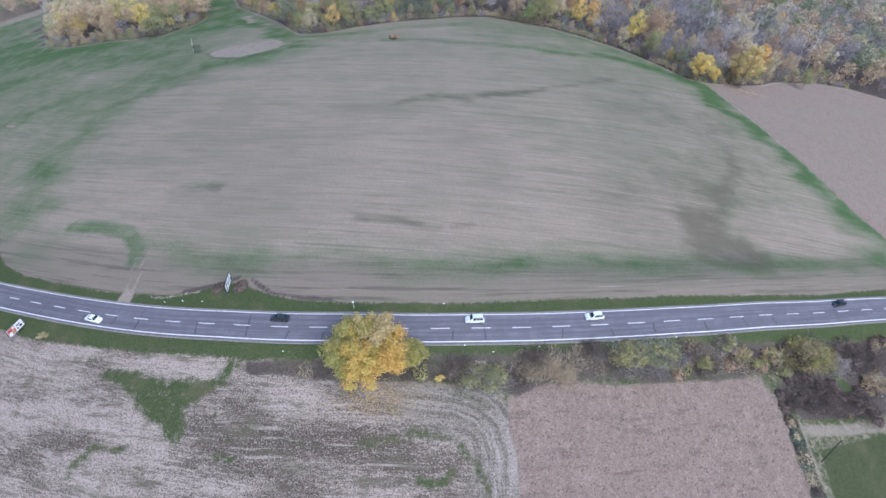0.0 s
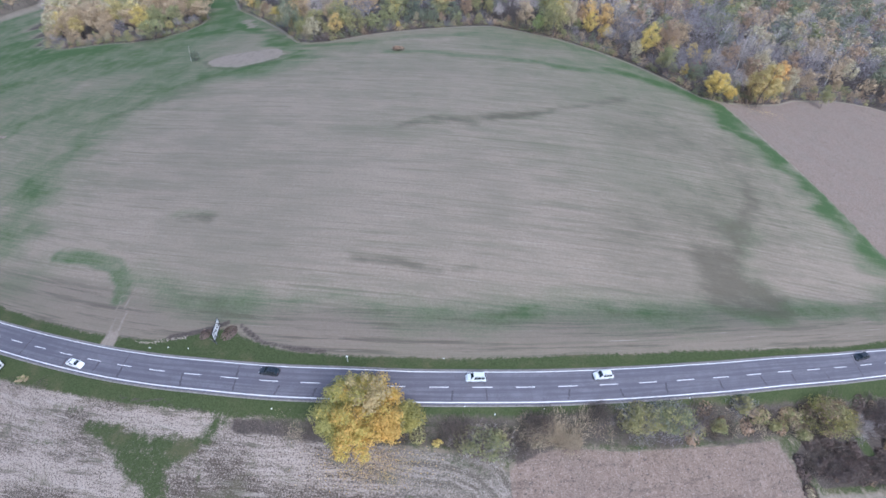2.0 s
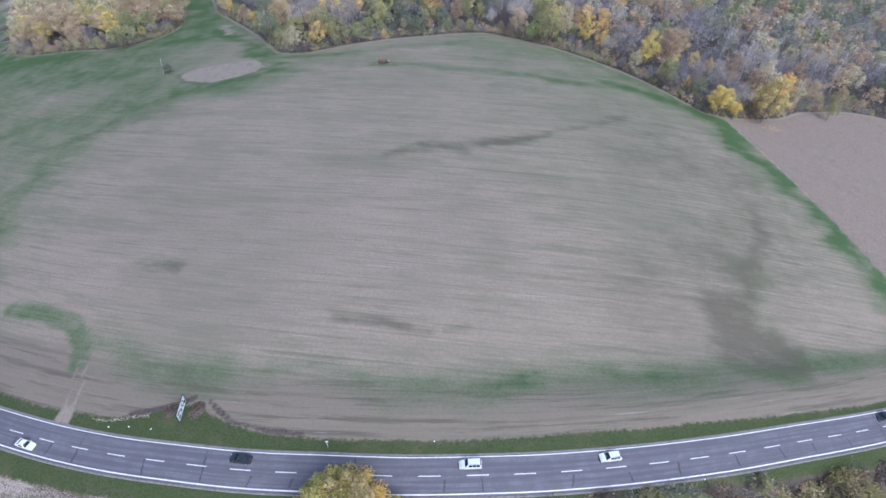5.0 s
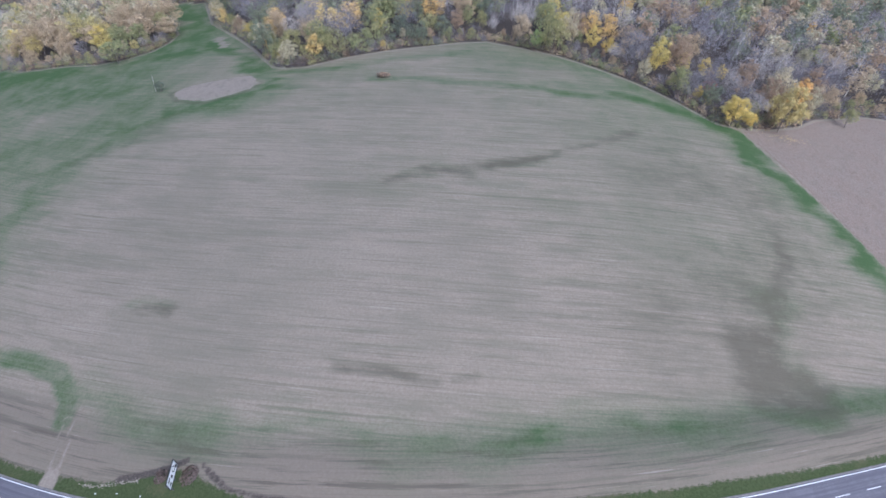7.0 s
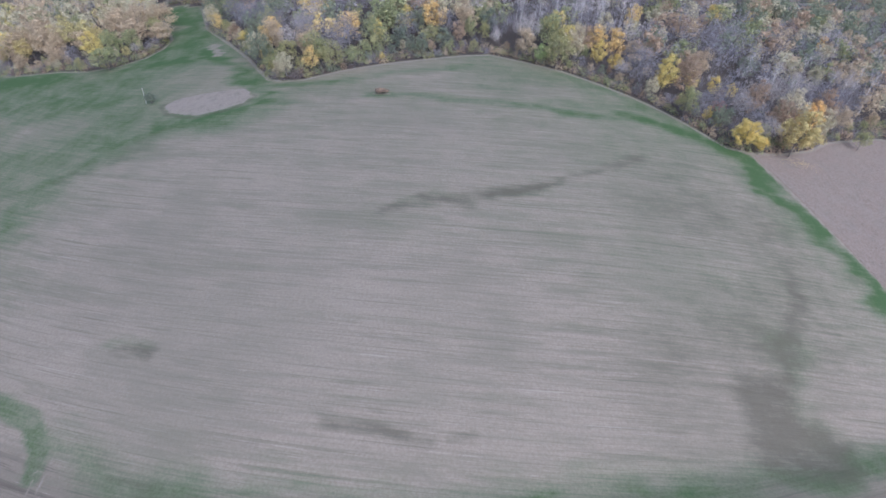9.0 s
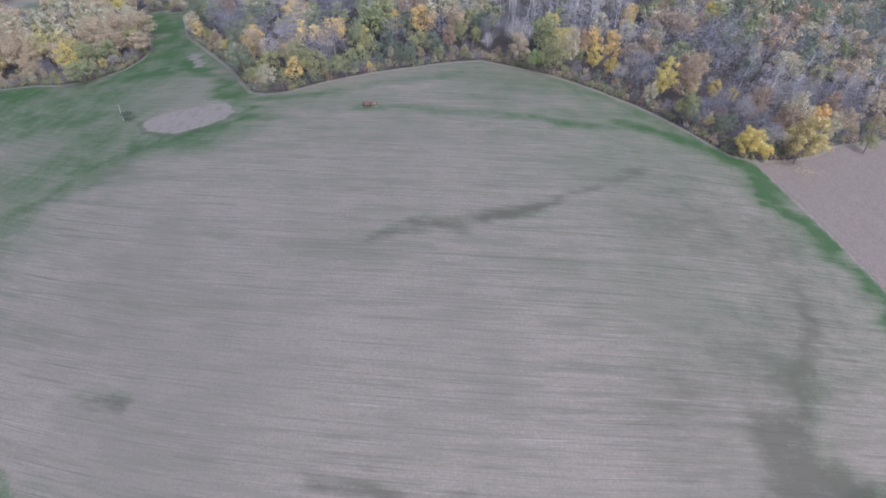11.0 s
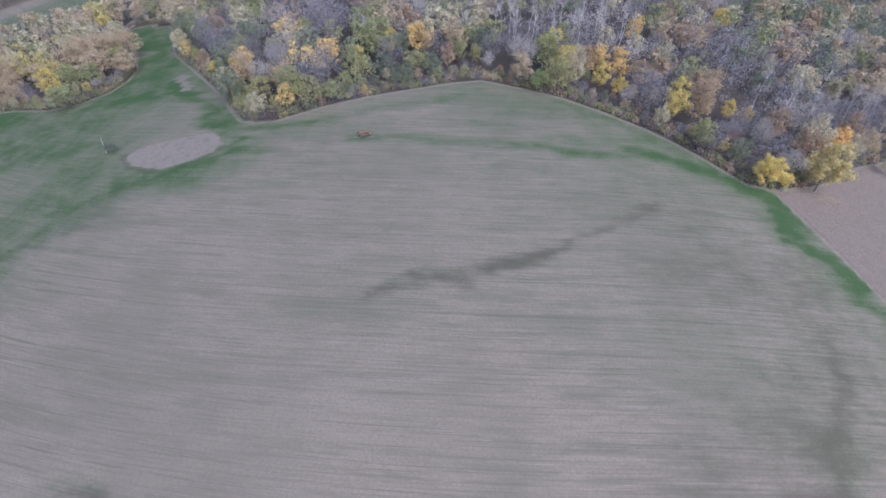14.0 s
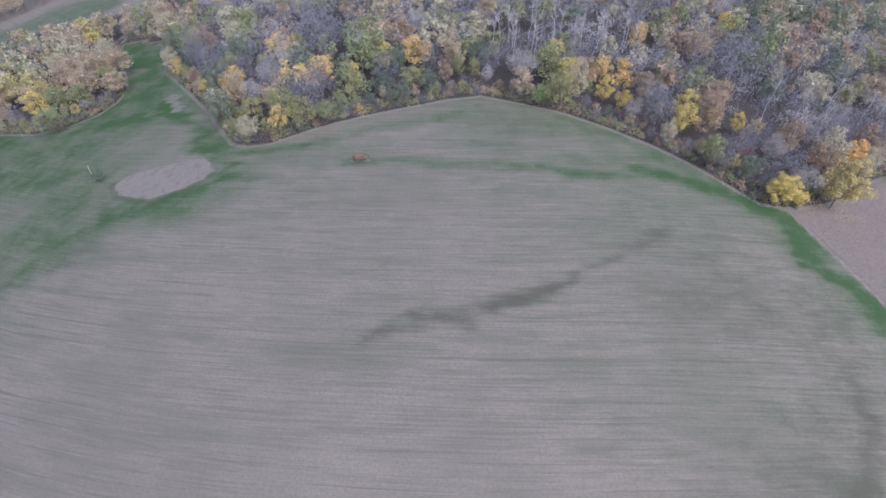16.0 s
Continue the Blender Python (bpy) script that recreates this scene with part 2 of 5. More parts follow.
def grid_mesh(name, X, Y, Zs):
    ny, nx = X.shape
    me = bpy.data.meshes.new(name)
    me.vertices.add(nx * ny)
    me.vertices.foreach_set("co", np.stack([X, Y, Zs], -1).astype(np.float32).ravel())
    i = (np.arange(ny - 1)[:, None] * nx + np.arange(nx - 1)).ravel()
    quads = np.stack([i, i + 1, i + nx + 1, i + nx], 1).ravel()
    me.loops.add(len(quads))
    me.loops.foreach_set("vertex_index", quads.astype(np.int32))
    me.polygons.add(len(i))
    me.polygons.foreach_set("loop_start", (np.arange(len(i)) * 4).astype(np.int32))
    me.polygons.foreach_set("use_smooth", np.ones(len(i), bool))
    me.update(calc_edges=True)
    return me


gx, gy = axis_steps(-230, 250, 1.2, 3500), axis_steps(42, 420, 1.25, 3500)
gy = np.concatenate([gy[gy < 42], np.arange(42, 132, 0.7), gy[gy >= 132]])
GX, GY = np.meshgrid(gx, gy)
ground_mesh = grid_mesh("ground", GX, GY, land(GX, GY))


def patches(X, Y, size, seed):
    """Smooth random values, 0 to 1, that vary over about size metres."""
    lattice = np.random.default_rng(seed).random((256, 256))
    u, v = X / size + 1000, Y / size + 1000
    i, j = np.floor(u).astype(int), np.floor(v).astype(int)
    fu, fv = u - i, v - j
    fu, fv = fu * fu * (3 - 2 * fu), fv * fv * (3 - 2 * fv)
    i0, i1, j0, j1 = i % 256, (i + 1) % 256, j % 256, (j + 1) % 256
    return (lattice[i0, j0] * (1 - fu) + lattice[i1, j0] * fu) * (1 - fv) + (lattice[i0, j1] * (1 - fu) + lattice[i1, j1] * fu) * fv


def ramp_np(v, lo, hi):
    s = np.clip((v - lo) / (hi - lo), 0, 1)
    return s * s * (3 - 2 * s)


# growth follows the drilled rows, so its edges wander more along them than across
WX = GX + 14 * (patches(GX * 0.5, GY * 1.6, 16, 1) - 0.5) + 8 * (patches(GX * 0.5, GY * 2, 5, 2) - 0.5)
WY = GY + 7 * (patches(GX * 0.6, GY, 18, 3) - 0.5) + 3.5 * (patches(GX * 0.5, GY * 1.3, 4, 4) - 0.5)
lush = patches(GX * 0.5, GY, 13, 5)

# what grows or lies where: crop, verge grass, pale stubble, bare soil | dark moist soil, woodland litter, track, lawn
# young growth; its rise with distance also stands in for hazy tint
crop = 0.11 + 0.29 * ramp_np(GY, 190, 290) * (0.5 + lush) + 0.38 * ramp_np(-GX, 92, 150) * ramp_np(GY, 118, 150) * (0.5 + 0.7 * patches(GX * 0.4, GY, 22, 8))
crop += 0.22 * (patches(GX * 0.3, GY, 30, 9) - 0.5) + 0.10 * ramp_np(GY, 120, 175) + 0.2 * ramp_np(GX, 0, 95) * ramp_np(GY, 112, 150)


def sow(amount, pts, half, soft):
    global crop
    d, _ = dist_line(WX, WY, pts)
    s = np.clip((half * (0.65 + 0.7 * lush) - d) / (1.7 * soft) + 0.5, 0, 1)
    crop = np.maximum(crop, crop * 0.4 + amount * (0.8 + 0.3 * lush) * s * s * (3 - 2 * s))


sow(0.85, [(-19.9, 265.4), (-7, 262.8), (25.5, 258.6), (54, 255.5), (85, 253), (103, 244.7)], 4, 8)
sow(1.0, [(85, 253), (104, 247), (118, 233.5), (129, 214), (135, 194), (140, 173), (146, 151), (156, 133)], 7.5, 11)
sow(0.45, [(92, 246), (106, 238), (119, 220), (124, 195), (128, 170)], 10, 14)
sow(0.65, [(60, 293), (80, 278), (95, 264), (108, 248)], 7, 12)
sow(0.7, [(-75, 283), (-47, 279), (-26, 287), (-3, 293), (20, 298)], 4.5, 8)
sow(0.68, [(-141, 139), (-147, 161), (-147, 184), (-146, 210), (-130, 232), (-108, 246), (-86, 249), (-74, 262)], 13, 18)
sow(0.5, [(-215, 228), (-190, 238), (-165, 243), (-130, 246)], 14, 22)
sow(0.85, [(-112, 250), (-92, 250), (-78, 257), (-73, 270), (-80, 285), (-90, 300), (-104, 318), (-116, 335)], 6, 12)
sow(0.55, [(-116, 335), (-122, 345)], 8, 12)
sow(0.75, [(-146, 378), (-158, 402), (-172, 440)], 11, 12)
sow(0.75, [(-290, 385), (-262, 352), (-240, 340), (-209, 332), (-180, 323), (-150, 325), (-130, 330)], 7, 12)
sow(0.8, [(-83, 114), (-57.5, 106.5), (-31.7, 101), (-3.5, 98), (19, 99), (42, 101), (76, 106), (106, 110.5), (148, 122)], 4.5, 9)
sow(0.72, [(14, 99), (25, 99.6)], 1.6, 4)
sow(0.7, [(72, 106), (99, 108)], 3.5, 8)
crop = np.maximum(crop, 0.74 * area(GX * 0.7 + WX * 0.3, GY * 0.65 + WY * 0.35, [(69, 105), (73, 110), (86, 109), (94, 112), (102, 118), (105, 114), (99, 105), (91, 101.5), (82, 103)], 5))
sow(0.5, [(36, 101), (48, 102)], 3, 6)
sow(0.4, [(-130, 125), (-116, 128)], 9, 14)
sow(0.5, [(-80, 138), (-72, 138), (-64.5, 136)], 2.6, 3)
sow(0.42, [(-14, 183), (0, 188.6), (12, 187)], 2.6, 6)
sow(0.42, [(20, 192), (37, 198.4), (48, 203.6), (67, 210.6)], 2.6, 6)
sow(0.55, [(94, 118), (97, 130), (103, 146)], 6, 12)
lane_green, _ = band(GX, GY, [(-116, 131), (-104, 127.6), (-93, 122.7), (-87, 116), (-85.3, 110)], 2.7, 2)
crop = np.maximum(crop, 0.78 * lane_green)
crop *= area(GX, GY, FIELD, 1.2)
crop = np.maximum(crop, 0.7 * area(GX, GY, [(-420, 500), (-330, 590), (-230, 620), (-200, 560), (-260, 540), (-330, 530), (-360, 505)], 6))


def damp_band(pts, half, soft, amount):
    d, _ = dist_line(0.35 * WX + 0.65 * GX, 0.35 * WY + 0.65 * GY, pts)
    s = np.clip((half * (0.65 + 0.8 * lush) - d) / (1.7 * soft) + 0.5, 0, 1)
    return amount * s * s * (3 - 2 * s)


moist = 1.0 * area(GX * 0.66 + WX * 0.34, GY * 0.66 + WY * 0.34, [(71, 128), (78, 132.8), (89, 136), (95.6, 140.5), (97.2, 133), (93.5, 123.5), (98, 121.3), (104.3, 118), (102, 111.5), (97.8, 106), (91, 104), (85.7, 105.5), (73, 106.5), (73, 110), (70.4, 113.4), (73, 118), (74.7, 124)], 15)
# damp hollows and one broad darker zone in the sown field: line, half width, soft edge, amount
DAMP_DARK_EAST = (
    ([(95, 139), (102.8, 149.3), (109.9, 159.2), (112, 167)], 4.4, 7, 0.9),
    ([(88, 147.5), (95, 146), (102, 150)], 1.6, 4, 0.6),
    ([(74, 182.6), (88, 182.6), (103, 184.7)], 1.5, 5, 0.55),
    ([(97, 203), (103, 204.5)], 1.4, 5, 0.5),
    # wide zone where the field is toned darker, with a very soft edge
    ([(74, 130), (100, 150), (116, 178), (104, 205), (84, 190)], 26, 50, 0.58),
    ([(75, 232), (92, 226), (112, 205)], 4, 10, 0.4),
    ([(114, 136), (121, 135)], 1.2, 3.5, 0.6),
    ([(119, 139.5), (122, 141.5)], 1.0, 3, 0.5),
    ([(58, 168), (70, 168)], 1.2, 5, 0.4),
)
DAMP_MIDDLE = (
    ([(2.6, 112), (9.6, 112.4)], 1.5, 3, 0.75),
    ([(-13.4, 118.4), (-11, 117.6)], 1.2, 3, 0.6),
    ([(7, 118), (10, 117.8)], 0.9, 3, 0.5),
    ([(-4, 187.6), (4, 187.8), (12, 186.6)], 2.4, 5, 0.95),
    ([(20, 191.8), (28, 195), (37, 198.4)], 2.6, 5, 0.95),
    ([(42, 201.5), (52, 206), (62, 209)], 1.8, 6, 0.6),
    ([(14, 98.6), (22, 99.4)], 1.8, 4, 0.5),
    ([(38, 101), (47, 101.8)], 1.6, 4, 0.5),
    ([(30, 170.5), (48, 170)], 1.2, 5, 0.4),
)
DAMP_WEST = (
    ([(-21.5, 114.4), (-14, 114.6), (-8, 112.6), (-1.8, 110.9)], 1.7, 3.2, 0.95),
    ([(-16, 182.5), (0, 187.6), (21, 192), (37, 198.4), (58, 208), (79, 221)], 2.4, 5, 0.8),
    ([(-135, 221), (-119, 229), (-108, 246)], 8, 16, 0.5),
    ([(-70, 111), (-60, 108), (-50, 101)], 2.4, 5, 0.55),
)
for pts, half, soft, amount in DAMP_DARK_EAST + DAMP_MIDDLE + DAMP_WEST:
    moist = np.maximum(moist, damp_band(pts, half, soft, amount))
moist = np.maximum(moist, 0.72 * area(GX * 0.8 + WX * 0.2, GY * 0.8 + WY * 0.2, [(-81, 138), (-76, 139.6), (-70, 140), (-64, 137.5), (-66, 132.6), (-70, 134.5), (-76, 135.4)], 3.5))
# moist rim below the bare patch
rim, _ = dist_line(GX, GY, BARE_PATCH[6:] + BARE_PATCH[:1])
moist = np.maximum(moist, 0.62 * np.clip(1.5 - np.abs(rim - 1.6) / 1.6, 0, 1) * (1 - area(GX, GY, BARE_PATCH, 1.5)))
verge = area(GX, GY, VERGE_N + VERGE_S, 2.4)
SX, SY = GX + 5 * (patches(GX, GY, 7, 11) - 0.5) + 4 * (patches(GX, GY, 3, 13) - 0.5), GY + 4 * (patches(GX, GY, 6, 12) - 0.5) + 3 * (patches(GX, GY, 2.6, 14) - 0.5)
verge = np.maximum(verge, 0.74 * area(0.45 * SX + 0.55 * GX, 0.45 * SY + 0.55 * GY, GRASS_PATCH, 4))
for pts, half, soft, amount in (([(-16.5, 56.3), (-9.4, 57.4), (-2, 58.7), (2.7, 57.6), (5, 54), (8.3, 50), (8.7, 44)], 1.7, 3.5, 0.52), ([(-4.5, 50), (-0.4, 49.5), (2, 51)], 1.1, 2.2, 0.66), ([(-79, 60.4), (-70, 59.5)], 0.8, 1.8, 0.66), ([(-82, 55.7), (-78.5, 59)], 1.5, 2.4, 0.6),
                                ([(-48.1, 56), (-44.2, 55.1)], 1.0, 2, 0.62), ([(-51.8, 68.7), (-49.7, 62.7), (-46.2, 58.5)], 0.7, 2.2, 0.5), ([(-87, 81), (-83.4, 80.5)], 1.2, 2.5, 0.5), ([(-93.4, 75.1), (-84.3, 73.7)], 0.7, 2, 0.55), ([(3, 66), (11, 64.4)], 1.4, 3.5, 0.5), ([(-43, 60.5), (-36, 59.4), (-26, 57)], 0.9, 3, 0.42)):
    verge = np.maximum(verge, amount * band(0.35 * SX + 0.65 * GX, 0.35 * SY + 0.65 * GY, pts, half, soft)[0])
verge = np.maximum(verge, 0.85 * band(GX, GY, [(103.5, 82), (106, 74)], 2.0, 2.5)[0])
for pts, half, soft, amount in (([(84, 73), (84.6, 66.5), (84.4, 60)], 1.4, 1.6, 0.62), ([(84.4, 60), (84.7, 50), (85.3, 40)], 1.2, 2.0, 0.5), ([(88, 67), (101, 68.4), (112, 69.8)], 0.7, 1.2, 0.75)):
    verge = np.maximum(verge, amount * band(0.25 * SX + 0.75 * GX, 0.25 * SY + 0.75 * GY, pts, half, soft)[0])
stubble = area(GX, GY, STUBBLE, 2.0)
soil = np.maximum(area(GX, GY, PLOT, 1.5), area(GX, GY, RIGHT_FIELD, 1.5))
rough = (GY < np.interp(GX, ROAD_X, ROAD_Y) - 3) & (GY > 20)
verge = np.maximum(verge, 0.56 * rough * (1 - stubble) * (1 - soil))
litter = np.maximum(area(GX, GY, WOOD, 2.0), area(GX, GY, LEFT_WOOD, 2.0))
litter = np.maximum(litter, area(GX, GY, SCRUB, 2.0) * (1 - 0.9 * band(GX, GY, [(103.5, 82), (106, 74)], 1.8, 2.5)[0]))
HEDGE = [(-46, 75.6), (-26, 75), (-7, 75.6), (16, 76.2), (39, 79), (77, 85), (100, 89), (92, 77), (80, 75.8), (65, 73), (42, 70), (28, 69.8), (17, 66), (6, 67.6), (-9, 69), (-26, 70.4), (-46, 73)]
litter = np.maximum(litter, 0.9 * area(0.3 * SX + 0.7 * GX, 0.3 * SY + 0.7 * GY, HEDGE, 3.0) * (1 - 0.7 * verge))
litter = np.maximum(litter, 0.6 * band(0.5 * SX + 0.5 * GX, 0.5 * SY + 0.5 * GY, [(-74, 82.2), (-60, 79), (-46, 76)], 0.7, 1.6)[0])
litter = np.maximum(litter, 0.62 * band(GX, GY, [(84, 72), (84.4, 60), (84.7, 50), (85.3, 40)], 1.7, 2.0)[0])
for pts, half in (([(-66, 95.2), (-58, 95.8), (-54, 96.4), (-51.5, 97.6)], 0.9), ([(-48, 96.6), (-46.5, 95.2), (-41.7, 91.5), (-33.4, 89.1), (-25.6, 88)], 0.75)):
    litter = np.maximum(litter, 0.8 * band(GX, GY, pts, half, 2.2)[0])
rut, rut_at = dist_line(GX + 0.8 * (patches(GX, GY, 3, 21) - 0.5), GY, TRACK + [(-83.8, 89.6)])
ruts = np.clip(1.25 - np.abs(rut - 1.15) / 0.85, 0, 1) * (0.46 + 0.34 * rut_at + 0.16 * patches(GX * 3, GY, 2.2, 20))
track = np.maximum(np.maximum(ruts, 0.85 * band(GX, GY, [(-82.6, 97), (-83.3, 94)], 2.3, 2)[0]), 0.92 * area(0.7 * GX + 0.3 * SX, 0.7 * GY + 0.3 * SY, BARE_PATCH, 2.0))
edge_n, _ = dist_line(GX, GY, VERGE_N)
track = np.maximum(track, 0.34 * np.clip(1 - np.abs(edge_n - 0.6) / 1.6, 0, 1) * (GY > 80))
track = np.maximum(track, 0.8 * np.clip(1 - np.abs(dist_line(GX, GY, WOOD_FRONT)[0] - 1.2) / 1.8, 0, 1) * (1 - litter) * (GX < 125))
track = np.maximum(track, 0.8 * np.clip(1 - np.abs(dist_line(GX, GY, LEFT_FRONT)[0] - 1.2) / 1.8, 0, 1) * (1 - litter))
track = np.maximum(track, 0.6 * band(GX, GY, [(86.9, 66), (87, 57), (87.4, 50), (88.4, 40)], 0.8, 1.2)[0])
track = np.maximum(track, 0.56 * band(GX, GY, [(88, 64.2), (99, 65.6), (113, 68)], 1.5, 1.4)[0])
track = np.maximum(track, 0.46 * band(WX, WY, [(-122, 346), (-112, 340), (-108, 330)], 4, 6)[0] * (0.5 + lush))
track = np.maximum(track, 0.5 * band(GX, GY, [(-79, 257.5), (-72, 258.5)], 0.4, 1.2)[0])
track = np.maximum(track, 0.6 * band(GX, GY, [(-420, 500), (-330, 590), (-300, 680)], 3.0, 3)[0])
track = np.maximum(track, 0.5 * band(GX, GY, [(-134, 279), (-124, 277)], 0.7, 1.5)[0])
track = np.maximum(track, 0.62 * band(GX, GY, [(-24, 265), (-17, 264.5)], 1.0, 2)[0])
track = np.maximum(track, 0.47 * area(GX, GY, RIGHT_FIELD, 1.5))
lawn = area(GX, GY, LAWN, 1.5)
lawn = np.maximum(lawn, 0.38 * area(GX, GY, [(88.6, 66), (101, 67.8), (115, 71.3), (300, 110), (300, 60), (112, 60), (88.6, 55)], 1.2))
for label, layers in (("cover_a", (crop, verge, stubble, soil)), ("cover_b", (moist, litter, track, lawn))):
    at = ground_mesh.attributes.new(label, "FLOAT_COLOR", "POINT")
    at.data.foreach_set("color", np.stack(layers, -1).astype(np.float32).ravel())

# where the combine turned, the straw lies in arcs round the corner of the plot
turn, _ = dist_line(GX, GY, [(-30, 69.5), (-10, 68.5), (4, 66.8), (10, 65), (14, 60.5), (15.3, 55), (15.5, 30), (15.5, -100)])
from_road, _ = dist_line(GX, GY, [tuple(p) for p in curve_through(ROAD_LINE, 6.0)[0]])
at = ground_mesh.attributes.new("from_road", "FLOAT", "POINT")
at.data.foreach_set("value", from_road.astype(np.float32).ravel())
# where the straw lies thick and bleached, and where the earth shows
bleach = 0.5 * (patches(GX * 0.45, GY, 7, 41) - 0.5) + 0.16 * ramp_np(-GX, 40, 62) - 0.10
for pts, half, soft, amount in (([(-118, 73), (-107, 71), (-90, 69), (-74, 64.8), (-62, 61)], 3.2, 4, 0.5), ([(-79, 79), (-64, 75.8), (-53.5, 73.4)], 1.6, 1.6, 0.5), ([(-49, 73), (-35, 68.6), (-28, 67)], 2.2, 3.4, 0.35), ([(-102, 86), (-81, 81.8)], 2.2, 3, 0.3), ([(-9.5, 62.2), (2.8, 61), (8.9, 59.8), (12.4, 56), (13.6, 52), (14.5, 44)], 0.7, 1.4, 0.5),
                                ([(-54, 62), (-36, 59.6), (-20, 56.4), (-8, 55.4)], 2.6, 4, -0.26), ([(-110, 75.8), (-83, 70.6)], 0.7, 1.6, -0.4), ([(-46, 66), (-38, 63)], 2.2, 3, -0.25), ([(-98, 62), (-82, 61)], 0.8, 2.4, -0.35), ([(-66, 55.5), (-52, 54.5)], 0.8, 2, -0.4)):
    bleach = bleach + amount * band(0.3 * SX + 0.7 * GX, 0.3 * SY + 0.7 * GY, pts, half, soft)[0]
at = ground_mesh.attributes.new("bleach", "FLOAT", "POINT")
at.data.foreach_set("value", bleach.astype(np.float32).ravel())
at = ground_mesh.attributes.new("headland", "FLOAT", "POINT")
at.data.foreach_set("value", turn.astype(np.float32).ravel())

m = Nodes("field_ground", 1.0, 0, 0.1)
va, vb = m.t.nodes.new("ShaderNodeAttribute"), m.t.nodes.new("ShaderNodeAttribute")
va.attribute_name, vb.attribute_name = "cover_a", "cover_b"
sa, sb = m.t.nodes.new("ShaderNodeSeparateColor"), m.t.nodes.new("ShaderNodeSeparateColor")
m.t.links.new(va.outputs["Color"], sa.inputs[0]), m.t.links.new(vb.outputs["Color"], sb.inputs[0])
w = m.coords()
split = m.add("SeparateXYZ", Vector=w)
bow = m.math("POWER", m.math("MINIMUM", m.math("SUBTRACT", split.outputs[0], 42.0), 0.0), 2.0)
vr = m.t.nodes.new("ShaderNodeAttribute")
vr.attribute_name = "from_road"
turning = m.math("ADD", vr.outputs["Fac"], m.math("MULTIPLY", m.noise(m.coords(0.03, 0.2), 1.0, 2), 1.6))
headland, headland_soft = m.math("LESS_THAN", turning, 20.0), m.ramp(turning, 17.5, 22.5, 1.0, 0.0)
row_far = m.math("SUBTRACT", split.outputs[1], m.math("MULTIPLY", bow, 0.0012))
row_y = m.math("ADD", row_far, m.math("MULTIPLY", headland, m.math("SUBTRACT", m.math("ADD", vr.outputs["Fac"], 80.0), row_far)))


def row_coords(sx, sy):
    """Along and across the drilled rows, which bow with the slope."""
    c = m.add("CombineXYZ", X=m.math("MULTIPLY", split.outputs[0], sx), Y=m.math("MULTIPLY", row_y, sy))
    return c.outputs[0]


rows_fine = m.noise(row_coords(0.04, 1.3), 1.0, 3, 0.65)
rows_thin = m.noise(row_coords(0.03, 2.6), 1.0, 2, 0.6)
rows_line = m.noise(row_coords(0.012, 0.75), 1.0, 2, 0.5)
rows_wide = m.noise(row_coords(0.012, 0.06), 1.0, 4, 0.65)
rows_mid = m.noise(row_coords(0.06, 0.28), 1.0, 4, 0.75)
clods, spots, wide = m.noise(w, 1.6, 4, 0.7), m.noise(w, 0.12, 4, 0.6), m.noise(w, 0.02, 3)
rag = m.math("MULTIPLY", m.math("SUBTRACT", m.math("ADD", m.math("MULTIPLY", spots, 0.55), m.math("MULTIPLY", clods, 0.45)), 0.5), 0.9)
streak = m.math("ADD", m.math("ADD", m.math("MULTIPLY", rows_fine, 0.46), m.math("MULTIPLY", rows_wide, 0.26)), m.math("MULTIPLY", rows_mid, 0.28))


def covered(value, lo=0.35, hi=0.65, amount=1.0):
    return m.ramp(m.math("ADD", value, m.math("MULTIPLY", rag, amount)), lo, hi)


# sown field: pale dry soil between thin rows of young green
dry = m.mix(m.ramp(clods, 0.3, 0.7), (0.355, 0.294, 0.234), (0.435, 0.366, 0.294))
dry = m.mix(m.math("MULTIPLY", headland_soft, 0.5), dry, (0.225, 0.185, 0.152))
furrow = m.noise(row_coords(0.025, 0.55), 1.0, 4, 0.7)
dry = m.mix(m.math("MULTIPLY", headland_soft, m.ramp(furrow, 0.5, 0.62, 0.0, 0.75)), dry, (0.145, 0.128, 0.10))
dry = m.mix(m.ramp(streak, 0.44, 0.60, 0.0, 0.5), dry, (0.275, 0.238, 0.19))
dry = m.mix(m.ramp(rows_thin, 0.58, 0.68, 0.0, 0.45), dry, (0.20, 0.176, 0.138))
# single furrows that were drilled deeper, and dry clods thrown up in short pale lines
dry = m.mix(m.ramp(m.math("ADD", rows_line, m.math("MULTIPLY", m.math("SUBTRACT", rows_mid, 0.5), 0.4)), 0.62, 0.70, 0.0, 0.32), dry, (0.18, 0.165, 0.12))
dry = m.mix(m.ramp(m.math("ADD", rows_thin, m.math("MULTIPLY", m.math("SUBTRACT", rows_mid, 0.5), 0.5)), 0.25, 0.33, 0.5, 0.0), dry, (0.56, 0.49, 0.425))
dry = m.mix(m.ramp(wide, 0.45, 0.65, 0.0, 0.35), dry, (0.255, 0.232, 0.178))
dry = m.mix(m.ramp(m.noise(row_coords(0.012, 0.09), 1.0, 5, 0.75), 0.50, 0.68, 0.0, 0.36), dry, (0.205, 0.195, 0.14))
# young wheat, paler and greyer because haze is put into its colour
green = m.mix(m.ramp(clods, 0.3, 0.7), (0.105, 0.155, 0.078), (0.17, 0.22, 0.118))
patchy = m.math("MULTIPLY", m.math("SUBTRACT", spots, 0.5), 1.0)
young = m.math("ADD", m.math("ADD", sa.outputs[0], m.math("MULTIPLY", patchy, sa.outputs[0])), m.math("MULTIPLY", m.math("SUBTRACT", streak, 0.5), 0.9))
